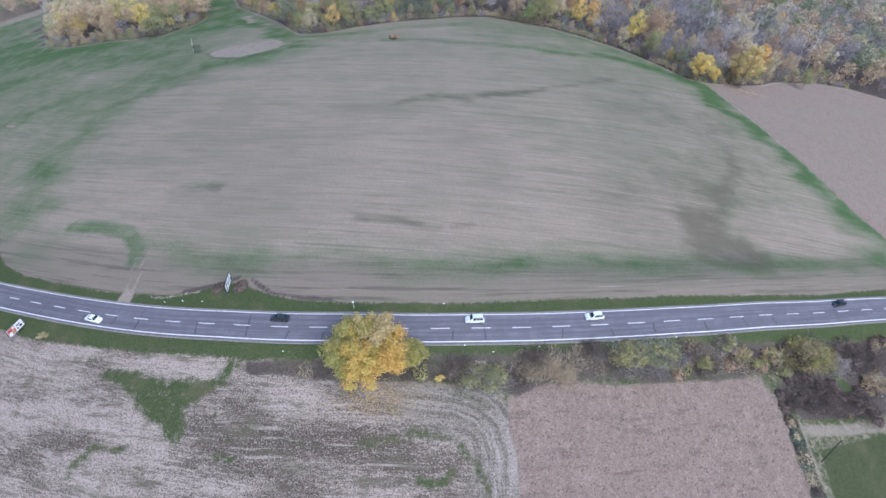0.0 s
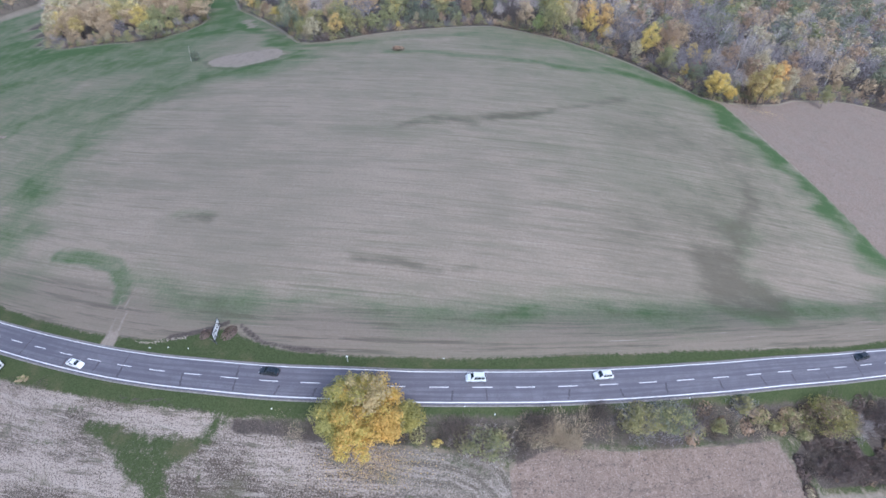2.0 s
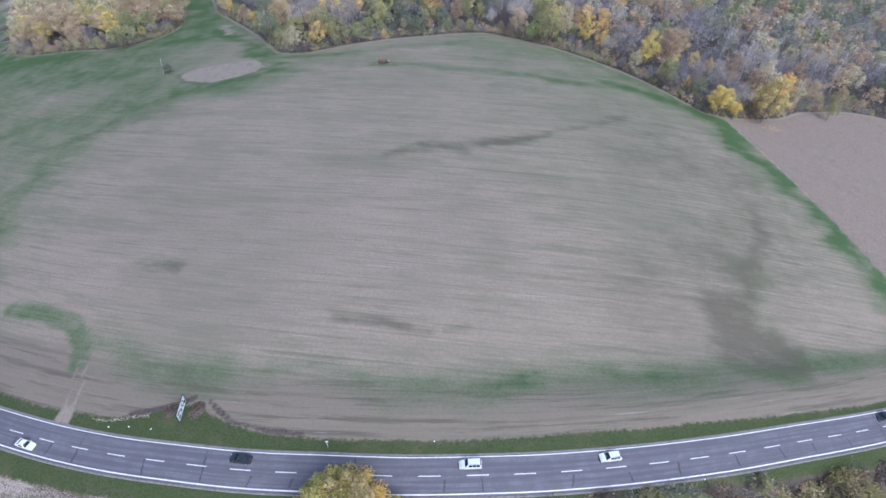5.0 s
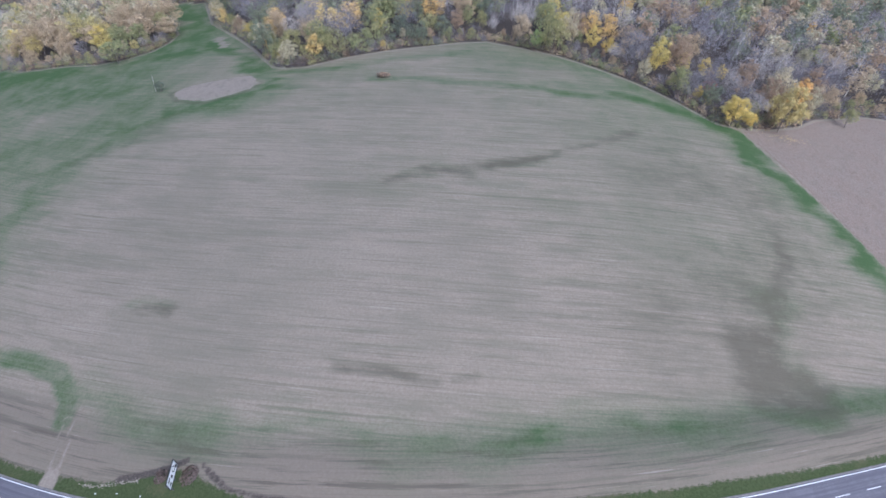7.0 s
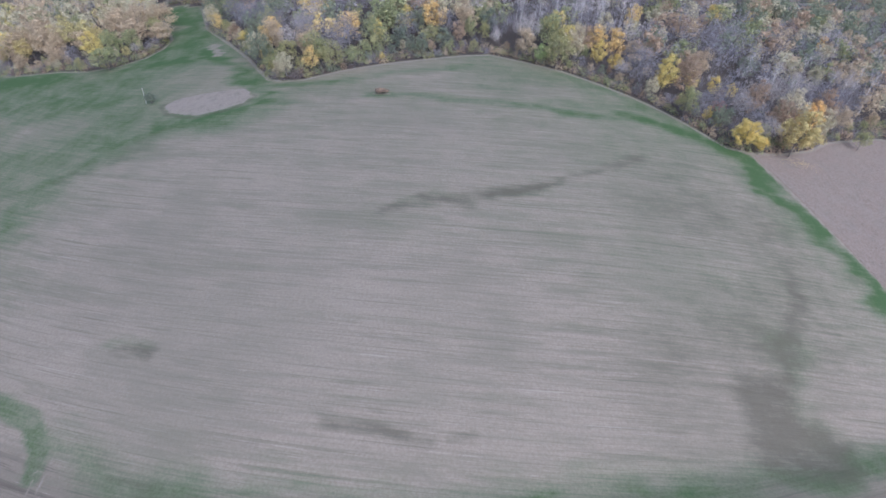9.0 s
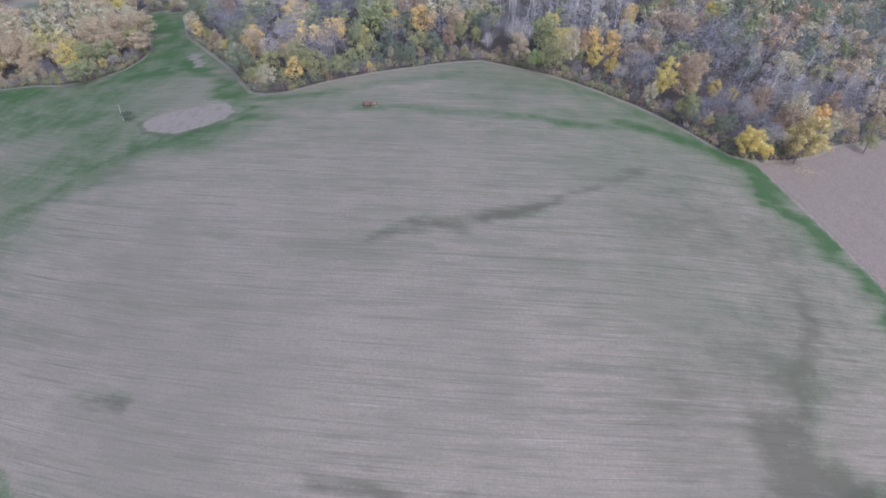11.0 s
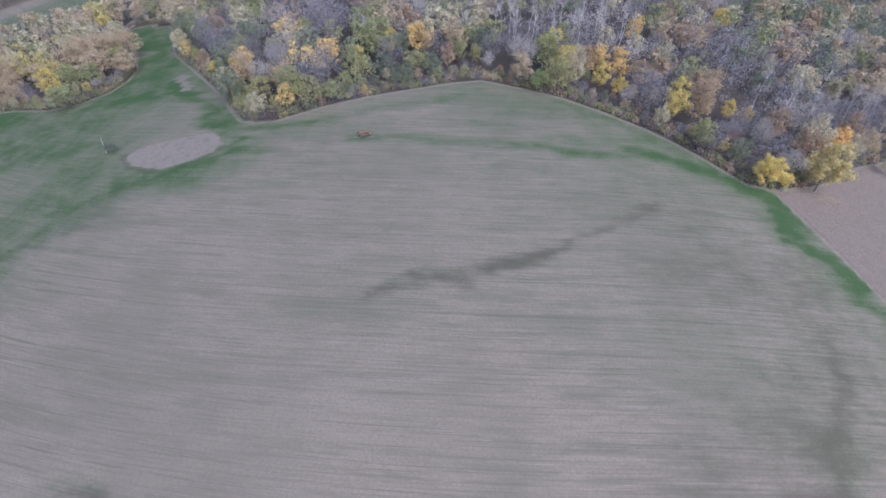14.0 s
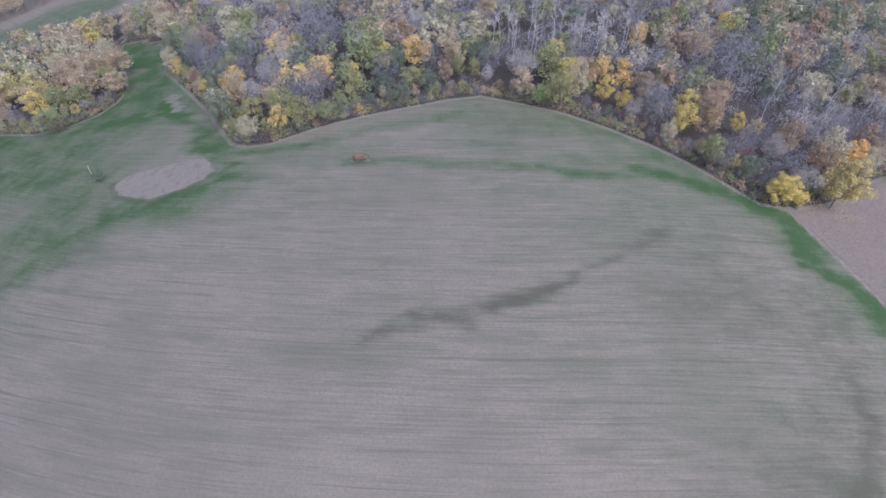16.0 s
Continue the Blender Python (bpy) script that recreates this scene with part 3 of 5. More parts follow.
col = m.mix(m.ramp(young, 0.10, 1.05, 0.0, 0.95), dry, green)
damp = m.mix(m.ramp(streak, 0.35, 0.65), (0.13, 0.118, 0.088), (0.195, 0.172, 0.13))
col = m.mix(m.ramp(m.math("ADD", m.math("ADD", sb.outputs[0], m.math("MULTIPLY", patchy, sb.outputs[0])), m.math("ADD", m.math("MULTIPLY", m.math("SUBTRACT", streak, 0.5), 1.5), m.math("MULTIPLY", m.math("SUBTRACT", m.noise(row_coords(0.12, 0.42), 1.0, 5, 0.75), 0.5), m.math("MULTIPLY", m.math("SQRT", sb.outputs[0]), 1.35)))), 0.18, 1.05, 0.0, 0.8), col, damp)
col = m.mix(m.ramp(young, 0.72, 1.15, 0.0, 0.75), col, (0.082, 0.15, 0.055))
lush_damp = m.math("MULTIPLY", m.ramp(sa.outputs[0], 0.6, 0.95), m.ramp(sb.outputs[0], 0.3, 0.7))
col = m.mix(m.math("MULTIPLY", lush_damp, 0.45), col, (0.085, 0.125, 0.058))
# maize stubble: bleached straw on dark earth
vl = m.t.nodes.new("ShaderNodeAttribute")
vl.attribute_name = "bleach"


def cut_coords(sx, sy):
    """Along and across the harvested rows, which follow the road and wander a little."""
    across = m.math("ADD", vr.outputs["Fac"], m.math("MULTIPLY", wander, 2.2))
    return m.add("CombineXYZ", X=m.math("MULTIPLY", split.outputs[0], sx), Y=m.math("MULTIPLY", across, sy)).outputs[0]


wander = m.noise(w, 0.07, 2)
chaff, grain = m.noise(w, 2.6, 3, 0.8), m.noise(w, 3.1, 3, 0.8)
straw_rows, lines, swathe = m.noise(cut_coords(0.3, 2.2), 1.0, 4, 0.8), m.noise(cut_coords(0.06, 0.62), 1.0, 5, 0.75), m.noise(cut_coords(0.045, 0.2), 1.0, 5, 0.7)
ridge = m.noise(cut_coords(0.06, 1.1), 1.0, 3, 0.6)
speck = m.noise(w, 3.6, 1, 0.6)
mixed = m.math("ADD", m.math("MULTIPLY", straw_rows, 0.58), m.math("MULTIPLY", grain, 0.42))
mixed = m.math("ADD", mixed, m.math("ADD", m.math("MULTIPLY", m.math("SUBTRACT", swathe, 0.5), 0.6), m.math("MULTIPLY", vl.outputs["Fac"], 0.3)))
straw = m.mix(m.ramp(mixed, 0.37, 0.62), (0.135, 0.108, 0.087), (0.50, 0.415, 0.36))
straw = m.mix(m.ramp(speck, 0.53, 0.64, 0.0, 0.75), straw, (0.085, 0.07, 0.058))
straw = m.mix(m.ramp(speck, 0.35, 0.45, 0.6, 0.0), straw, (0.60, 0.52, 0.46))
straw = m.mix(m.ramp(m.math("ADD", lines, m.math("MULTIPLY", m.math("SUBTRACT", chaff, 0.5), 0.3)), 0.36, 0.47, 0.62, 0.0), straw, (0.14, 0.12, 0.096))
straw = m.mix(m.ramp(m.math("ADD", ridge, m.math("MULTIPLY", m.math("SUBTRACT", grain, 0.5), 0.3)), 0.59, 0.68, 0.0, 0.6), straw, (0.58, 0.505, 0.445))
straw = m.mix(m.ramp(m.math("ADD", m.noise(w, 0.16, 3), m.math("MULTIPLY", m.math("SUBTRACT", lines, 0.5), -0.8)), 0.54, 0.70, 0.0, 0.5), straw, (0.16, 0.15, 0.10))
vt = m.t.nodes.new("ShaderNodeAttribute")
vt.attribute_name = "headland"
arcs = m.noise(m.add("CombineXYZ", X=m.math("ADD", m.math("MULTIPLY", vt.outputs["Fac"], 0.9), m.math("MULTIPLY", spots, 1.6)), Y=m.math("MULTIPLY", split.outputs[1], 0.06)).outputs[0], 1.0, 3, 0.7)
bent = m.mix(m.ramp(m.math("ADD", arcs, m.math("MULTIPLY", m.math("SUBTRACT", grain, 0.5), 1.3)), 0.34, 0.70), (0.15, 0.132, 0.105), (0.50, 0.44, 0.395))
corner = m.math("MULTIPLY", m.ramp(vt.outputs["Fac"], 5.0, 11.0, 0.7, 0.0), m.ramp(split.outputs[0], -14.0, -4.0))
straw = m.mix(corner, straw, bent)
col = m.mix(covered(sa.outputs[2]), col, straw)
# harrowed brown soil
plot_only = m.ramp(split.outputs[0], 100.0, 115.0, 1.0, 0.0)
till = m.mix(m.ramp(m.math("ADD", m.math("MULTIPLY", clods, 0.4), m.math("MULTIPLY", grain, 0.6)), 0.36, 0.64), (0.25, 0.182, 0.148), (0.40, 0.308, 0.26))
till = m.mix(m.ramp(m.math("ADD", chaff, m.math("MULTIPLY", m.math("SUBTRACT", spots, 0.5), 0.3)), 0.60, 0.69, 0.0, 0.8), till, (0.13, 0.105, 0.09))
till = m.mix(m.ramp(grain, 0.66, 0.74, 0.0, 0.6), till, (0.60, 0.52, 0.46))
till = m.mix(m.ramp(spots, 0.42, 0.68, 0.0, 0.3), till, (0.26, 0.205, 0.175))
till = m.mix(m.ramp(m.noise(w, 0.9, 5, 0.75), 0.57, 0.64, 0.0, 0.75), till, (0.13, 0.115, 0.10))
till = m.mix(m.ramp(m.noise(w, 0.5, 4, 0.7), 0.55, 0.72, 0.0, 0.5), till, (0.21, 0.165, 0.135))
till = m.mix(m.math("MULTIPLY", plot_only, m.ramp(m.noise(m.coords(0.6, 0.05, 1, 0), 1.0, 4, 0.7), 0.52, 0.66, 0.0, 0.35)), till, (0.48, 0.385, 0.33))
till = m.mix(m.math("MULTIPLY", plot_only, m.ramp(m.noise(m.coords(0.07, 0.45, 1, 6), 1.0, 4, 0.7), 0.54, 0.66, 0.0, 0.5)), till, (0.17, 0.132, 0.108))
till = m.mix(m.math("MULTIPLY", m.math("SUBTRACT", 1.0, plot_only), m.ramp(m.noise(m.coords(0.02, 0.12, 1, 30), 1.0, 5, 0.7), 0.58, 0.68, 0.0, 0.5)), till, (0.19, 0.15, 0.13))
till = m.mix(m.math("MULTIPLY", plot_only, m.ramp(speck, 0.60, 0.68, 0.0, 0.6)), till, (0.10, 0.082, 0.07))
till = m.mix(m.math("MULTIPLY", plot_only, m.ramp(speck, 0.31, 0.37, 0.6, 0.0)), till, (0.58, 0.50, 0.44))
col = m.mix(covered(va.outputs["Alpha"], amount=0.4), col, till)
# grass
tuft = m.mix(m.ramp(chaff, 0.3, 0.7), (0.06, 0.084, 0.036), (0.113, 0.136, 0.062))
tuft = m.mix(m.ramp(m.math("ADD", spots, m.math("MULTIPLY", m.math("SUBTRACT", grain, 0.5), 0.5)), 0.5, 0.72, 0.0, 0.5), tuft, (0.19, 0.165, 0.10))
ragged = m.math("ADD", m.math("MULTIPLY", m.math("SUBTRACT", m.noise(w, 0.7, 5, 0.8), 0.5), 1.5), m.math("MULTIPLY", m.math("SUBTRACT", grain, 0.5), 0.9))
col = m.mix(m.ramp(m.math("ADD", sa.outputs[1], ragged), 0.28, 0.72), col, tuft)
mown = m.mix(m.ramp(clods, 0.3, 0.7), (0.073, 0.09, 0.045), (0.108, 0.12, 0.062))
mown = m.mix(m.ramp(spots, 0.45, 0.7, 0.0, 0.5), mown, (0.17, 0.165, 0.10))
col = m.mix(covered(vb.outputs["Alpha"], amount=0.4), col, mown)
leafy = m.mix(m.ramp(chaff, 0.3, 0.7), (0.085, 0.072, 0.066), (0.172, 0.142, 0.125))
col = m.mix(covered(sb.outputs[1], amount=1.0), col, leafy)
worn = m.mix(m.ramp(clods, 0.3, 0.7), (0.335, 0.28, 0.233), (0.43, 0.366, 0.31))
worn = m.mix(m.ramp(m.noise(w, 0.3, 4, 0.7), 0.48, 0.66, 0.0, 0.55), worn, (0.27, 0.24, 0.19))
col = m.mix(m.ramp(m.math("ADD", sb.outputs[2], m.math("MULTIPLY", rag, 0.5)), 0.3, 0.7), col, worn)
m.bump(m.math("ADD", clods, m.math("ADD", chaff, rows_fine)), 0.6, 0.12)
tone = m.add("HueSaturation", Color=col, Value=0.70)
ground_mesh.materials.append(m.color(tone.outputs[0]))
ground = tagged(new("ground", ground_mesh), "sown farmland with green crop bands, pale stubble and grass verges", "ground", kind="structure")


# ---- small mesh tools ----
def part(name, bm, material, parent=None, label=""):
    me = bpy.data.meshes.new(name)
    bm.to_mesh(me)
    bm.free()
    for mat in material if isinstance(material, (list, tuple)) else [material]:
        me.materials.append(mat)
    ob = new(name, me)
    ob.parent = parent
    return tagged(ob, label)


def share(name, me, parent, m4=None):
    ob = new(name, me)
    ob.parent = parent
    if m4 is not None:
        ob.matrix_basis = m4
    return ob


def base(name, x, y, turn=0.0, z=None, **tags):
    ob = new(name)
    ob.matrix_basis = pose(x, y, ground_z(x, y) if z is None else z, 0, 0, turn)
    ob.empty_display_size = 0.3
    return tagged(ob, **tags)


def box(bm, cx, cy, cz, sx, sy, sz, bevel=0.0, m4=None):
    r = bmesh.ops.create_cube(bm, size=1.0, matrix=Matrix.Translation((cx, cy, cz)) @ Matrix.Diagonal((sx, sy, sz, 1)))
    if bevel:
        es = {e for v in r["verts"] for e in v.link_edges}
        bmesh.ops.bevel(bm, geom=list(es), offset=bevel, segments=2, affect="EDGES")
    return bm


def mesh_from(name, V, Q, mats, slots=None, smooth=False):
    """A mesh from arrays: corners V and four-cornered faces Q."""
    me = bpy.data.meshes.new(name)
    V, Q = np.asarray(V, np.float32), np.asarray(Q, np.int32)
    me.vertices.add(len(V))
    me.vertices.foreach_set("co", V.ravel())
    me.loops.add(Q.size)
    me.loops.foreach_set("vertex_index", Q.ravel())
    me.polygons.add(len(Q))
    me.polygons.foreach_set("loop_start", (np.arange(len(Q)) * 4).astype(np.int32))
    if slots is not None:
        me.polygons.foreach_set("material_index", np.asarray(slots, np.int32))
    me.update(calc_edges=True)
    for mat in mats:
        me.materials.append(mat)
    return me


# ---- road ----
ROAD, ROAD_RUN = curve_through(ROAD_LINE, 1.0)
ROAD_T = np.gradient(ROAD, axis=0)
ROAD_T /= np.linalg.norm(ROAD_T, axis=1)[:, None]
ROAD_N = np.c_[-ROAD_T[:, 1], ROAD_T[:, 0]]
ROAD_HALF = np.full(len(ROAD), 3.2)
LIFT = 0.07


def road_point(s, off, lift):
    """The place s metres along the road and off metres to its north, as a share of the half width where off is a string."""
    q = [np.interp(s, ROAD_RUN, a) for a in (ROAD[:, 0], ROAD[:, 1], ROAD_N[:, 0], ROAD_N[:, 1])]
    x, y = q[0] + off * q[2], q[1] + off * q[3]
    return Vector((x, y, ground_z(x, y) + lift))


def half_at(s):
    return float(np.interp(s, ROAD_RUN, ROAD_HALF))


def ribbon(name, s0, s1, o0, o1, lift, mat, parent, step=1.0, skirt=0.0, follow=0.0):
    """A strip along the road between two offsets; follow moves the offsets out with the road's half width."""
    n = max(2, int((s1 - s0) / step) + 1)
    V, Q = [], []
    for s in np.linspace(s0, s1, n):
        k = follow * half_at(s)
        a, b = road_point(s, o0 + k, lift), road_point(s, o1 + k, lift)
        V += [a - Vector((0, 0, skirt)), a, b, b - Vector((0, 0, skirt))] if skirt else [a, b]
    w4 = 4 if skirt else 2
    for i in range(n - 1):
        for j in range(w4 - 1):
            Q.append((i * w4 + j, (i + 1) * w4 + j, (i + 1) * w4 + j + 1, i * w4 + j + 1))
    me = mesh_from(name, [tuple(v) for v in V], Q, [mat])
    return share(name, me, parent)


m = Nodes("asphalt", 0.85, 0, 0.35)
w = m.coords()
run = m.t.nodes.new("ShaderNodeAttribute")
run.attribute_name = "lane"
stretch = m.add("VectorMath")
stretch.operation = "MULTIPLY"
m.t.links.new(run.outputs["Vector"], stretch.inputs[0])
stretch.inputs[1].default_value = (0.03, 1.5, 1.0)
grit, stain, worn = m.noise(w, 6, 3, 0.7), m.noise(w, 0.35, 4, 0.65), m.noise(stretch.outputs[0], 1.0, 3, 0.6)
col = m.mix(m.ramp(grit, 0.3, 0.7), (0.108, 0.102, 0.121), (0.165, 0.156, 0.183))
col = m.mix(m.ramp(stain, 0.42, 0.66, 0.0, 0.4), col, (0.20, 0.19, 0.225))
col = m.mix(m.ramp(worn, 0.40, 0.62, 0.75, 0.0), col, (0.098, 0.094, 0.118))
m.bump(grit, 0.4, 0.02)
ASPHALT = m.color(col)
PAINT = plain("road_paint_white", (0.74, 0.73, 0.74), 0.7, vary=0.18, scale=1.5)
TAR = plain("tar_sealed_crack", (0.062, 0.058, 0.07), 0.6, vary=0.3)
GRAVEL = plain("gravel_shoulder", (0.22, 0.20, 0.195), 0.95, vary=0.35, scale=2)

road_len = float(ROAD_RUN[-1])


def road_strip():
    """The carriageway, with how far along and across each corner lies."""
    V, Q, lane_at = [], [], []
    cols = np.linspace(-1, 1, 13)
    k = len(cols) + 2
    for i in range(len(ROAD)):
        h = ROAD_HALF[i] + 0.35
        for c, up in [(-1.06, -0.25), *((c, LIFT) for c in cols), (1.06, -0.25)]:
            V.append(tuple(road_point(ROAD_RUN[i], c * h, up)))
            lane_at.append((ROAD_RUN[i], c * h, 0))
    for i in range(len(ROAD) - 1):
        for a in range(k - 1):
            Q.append((i * k + a + 1, i * k + a, (i + 1) * k + a, (i + 1) * k + a + 1))
    me = mesh_from("road", V, Q, [ASPHALT])
    at = me.attributes.new("lane", "FLOAT_VECTOR", "POINT")
    at.data.foreach_set("vector", np.array(lane_at, np.float32).ravel())
    return me


road = tagged(new("road", road_strip()), "two-lane grey asphalt country road, gently curved", "road", kind="structure")
x_run = float(np.interp(2.7, ROAD[:, 0], ROAD_RUN))
ribbon("edge_line", 60, road_len - 60, 0.02, 0.19, LIFT + 0.006, PAINT, road, follow=1.0)
south = ribbon("edge_line", 60, road_len - 60, -0.11, 0.11, LIFT + 0.006, PAINT, road, follow=-1.0)
ribbon("shoulder", 60, road_len - 60, 0.4, 0.75, 0.02, GRAVEL, road, follow=1.0, skirt=0.2)
ribbon("shoulder", 60, road_len - 60, -0.85, -0.4, 0.02, GRAVEL, road, follow=-1.0, skirt=0.2)
s = x_run - 4.4 - 9.6 * 20
while s < x_run + 9.6 * 18:
    ribbon("centre_dash", s, s + 4.4, -0.075, 0.075, LIFT + 0.006, PAINT, road)
    s += 9.6
for k in range(30):
    s = x_run - 175 + k * 12.4 + rng.uniform(-4, 4)
    h, lean = half_at(s), rng.uniform(-0.8, 0.8)
    lo, hi = (-h + 0.3, rng.uniform(-1.2, 0.1)) if rng.random() < 0.75 else (-h + 0.3, h - 0.3)
    bm = bmesh.new()
    last = None
    for u in np.linspace(0, 1, 9):
        o = lo + (hi - lo) * u
        c = s + lean * (u - 0.5) + rng.uniform(-0.12, 0.12)
        wd = rng.uniform(0.06, 0.28)
        pair = [bm.verts.new(road_point(c - wd, o, LIFT + 0.004)), bm.verts.new(road_point(c + wd, o, LIFT + 0.004))]
        if last:
            bm.faces.new((last[0], last[1], pair[1], pair[0]))
        last = pair
    part("tar_seam", bm, TAR, road)


# ---- trees and shrubs ----
def limb(V, Q, a, b, r0, r1, sides=5):
    """A tapered limb from a to b."""
    a, b = np.asarray(a, float), np.asarray(b, float)
    d = b - a
    d /= np.linalg.norm(d) + 1e-9
    u = np.cross(d, (0.31, 0.93, 0.2))
    u /= np.linalg.norm(u)
    v = np.cross(d, u)
    n = len(V)
    for c, r in ((a, r0), (b, r1)):
        for k in range(sides):
            f = 2 * math.pi * k / sides
            V.append(c + r * (math.cos(f) * u + math.sin(f) * v))
    for k in range(sides):
        j = (k + 1) % sides
        Q.append((n + k, n + j, n + sides + j, n + sides + k))


def woody(rg, h, spread, stems=1, fork=0.3, limbs=9, r=0.02, sides=5):
    """Trunk, limbs and side limbs: corners, faces and the tips."""
    V, Q, tips = [], [], []
    for s in range(stems):
        f0 = rg.uniform(0, 6.28)
        lean = (0.05 if stems == 1 else 0.22) * h
        at, way, rad = np.zeros(3) + ([0, 0, -0.4]), np.array([math.cos(f0) * lean / h, math.sin(f0) * lean / h, 1.0]), r * h
        pts = [at]
        for k in range(5):
            nxt = at + way * (h * 0.19) + np.r_[rg.normal(0, 0.018 * h, 2), 0]
            limb(V, Q, at, nxt, rad, rad * 0.78, sides)
            at, rad = nxt, rad * 0.78
            pts.append(at)
        tips.append(at)
        for k in range(limbs // stems + 1):
            u = rg.uniform(fork, 0.92)
            i = min(4, int(u * 5))
            p = pts[i] + (pts[i + 1] - pts[i]) * (u * 5 - i)
            f = k * 2.4 + f0 + rg.uniform(-0.4, 0.4)
            reach = spread * (1.15 - 0.6 * u) * rg.uniform(0.7, 1.1)
            e = p + np.array([math.cos(f) * reach * 0.6, math.sin(f) * reach * 0.6, reach * rg.uniform(0.35, 0.7)])
            q = e + np.array([math.cos(f) * reach * 0.4, math.sin(f) * reach * 0.4, reach * rg.uniform(0.25, 0.6)])
            rr = r * h * 0.42 * (1.1 - u * 0.6)
            limb(V, Q, p, e, rr, rr * 0.6, max(3, sides - 1))
            limb(V, Q, e, q, rr * 0.6, rr * 0.2, 3)
            tips += [e, q]
            for _ in range(2):
                g = e + (q - e) * rg.uniform(0, 0.7)
                o = g + np.r_[rg.normal(0, 0.28 * reach, 2), rg.uniform(0.15, 0.45) * reach]
                limb(V, Q, g, o, rr * 0.35, rr * 0.12, 3)
                tips.append(o)
    return V, Q, np.array(tips)


def leaf_faces(rg, centres, outward, size, flat=1.1):
    """One small bent leaf spray per centre, facing roughly outward."""
    n = len(centres)
    nor = outward * flat + rg.normal(0, 0.6, (n, 3))
    nor /= np.linalg.norm(nor, axis=1)[:, None] + 1e-9
    u = np.cross(nor, rg.normal(0, 1, (n, 3)))
    u /= np.linalg.norm(u, axis=1)[:, None] + 1e-9
    v = np.cross(nor, u)
    s = size * rg.uniform(0.6, 1.35, (n, 1))
    a, b = u * s * 0.5, v * s * rg.uniform(0.35, 0.6, (n, 1))
    droop = nor * s * 0.16
    V = np.stack([centres - a - droop, centres - b, centres + a - droop, centres + b], 1).reshape(-1, 3)
    return V, np.arange(4 * n).reshape(-1, 4)


def crown_leaves(rg, tips, h, width, low, n, size, lobes=13):
    """Leaf sprays in lobes, gathered round limb tips within a crown."""
    cz, rz, rx = (h + low) / 2, (h - low) / 2, width / 2
    C, R = [], []
    for k in range(lobes):
        f, el = rg.uniform(0, 6.28), math.asin(rg.uniform(-0.75, 1))
        d = rg.uniform(0.45, 0.78)
        C.append((math.cos(f) * math.cos(el) * rx * d, math.sin(f) * math.cos(el) * rx * d, cz + math.sin(el) * rz * d))
        R.append(rg.uniform(0.26, 0.45) * min(rx, rz * 1.1))
    C, R = np.array(C), np.array(R)
    pick = rg.choice(lobes, n, p=R**2 / (R**2).sum())
    d = rg.normal(0, 1, (n, 3))
    d /= np.linalg.norm(d, axis=1)[:, None]
    d[:, 2] = np.where(d[:, 2] < -0.35, -d[:, 2], d[:, 2])
    rad = R[pick] * (0.55 + 0.5 * rg.random(n) ** 0.5) * (1 + 0.16 * np.sin(5 * d[:, 0] + 4 * d[:, 2] + pick))
    P = C[pick] + d * rad[:, None]
    if len(tips):
        near = tips[rg.integers(0, len(tips), n // 6)]
        k = rg.choice(n, n // 6, replace=False)
        P[k] = near + rg.normal(0, 0.06 * h, (n // 6, 3))
    P[:, 2] = np.maximum(P[:, 2], low * 0.5 + 0.15)
    return leaf_faces(rg, P, d, size)


def plume(rg, h, width, low, n, boughs, clump=0.115):
    """Points on rounded clumps at the ends of ascending boughs, and some along them: places, the way out of each clump, which bough."""
    k = np.arange(boughs)
    up = np.clip(1 - 1.36 * (k + 0.5) / boughs + rg.normal(0, 0.10, boughs), -0.42, 1)
    az = k * 2.39996 + rg.uniform(0, 6.28) + rg.normal(0, 0.3, boughs)
    flat = np.sqrt(1 - up**2)
    swell = np.where(rg.random(boughs) < 0.28, rg.uniform(0.4, 0.62, boughs), rg.uniform(0.7, 1.0, boughs))
    mid = low + 0.46 * (h - low)
    end = np.c_[np.cos(az) * flat * width / 2 * swell, np.sin(az) * flat * width / 2 * swell, mid + up * np.where(up > 0, h - mid, mid - low) * (0.3 + 0.66 * swell)]
    root = np.c_[end[:, :2] * 0.10, np.clip(low + (end[:, 2] - low) * 0.34 - 0.10 * width * flat, 0.6 * low, None)]
    size = clump * width * rg.uniform(0.7, 1.4, boughs)
    pick = rg.choice(boughs, n, p=size**2 / (size**2).sum())
    d = rg.normal(0, 1, (n, 3)) + (0, 0, 0.35)
    d /= np.linalg.norm(d, axis=1)[:, None]
    P = end[pick] + d * (size[pick] * (0.42 + 0.78 * rg.random(n) ** 0.7))[:, None] * (1, 1, 0.85)
    along = rg.random(n) < 0.22
    u = rg.uniform(0.3, 0.95, n)[:, None]
    P = np.where(along[:, None], root[pick] + (end - root)[pick] * u + d * size[pick][:, None] * 0.6, P)
    P[:, 2] = np.maximum(P[:, 2], 0.5 * low + 0.15)
    return P, d, pick, end


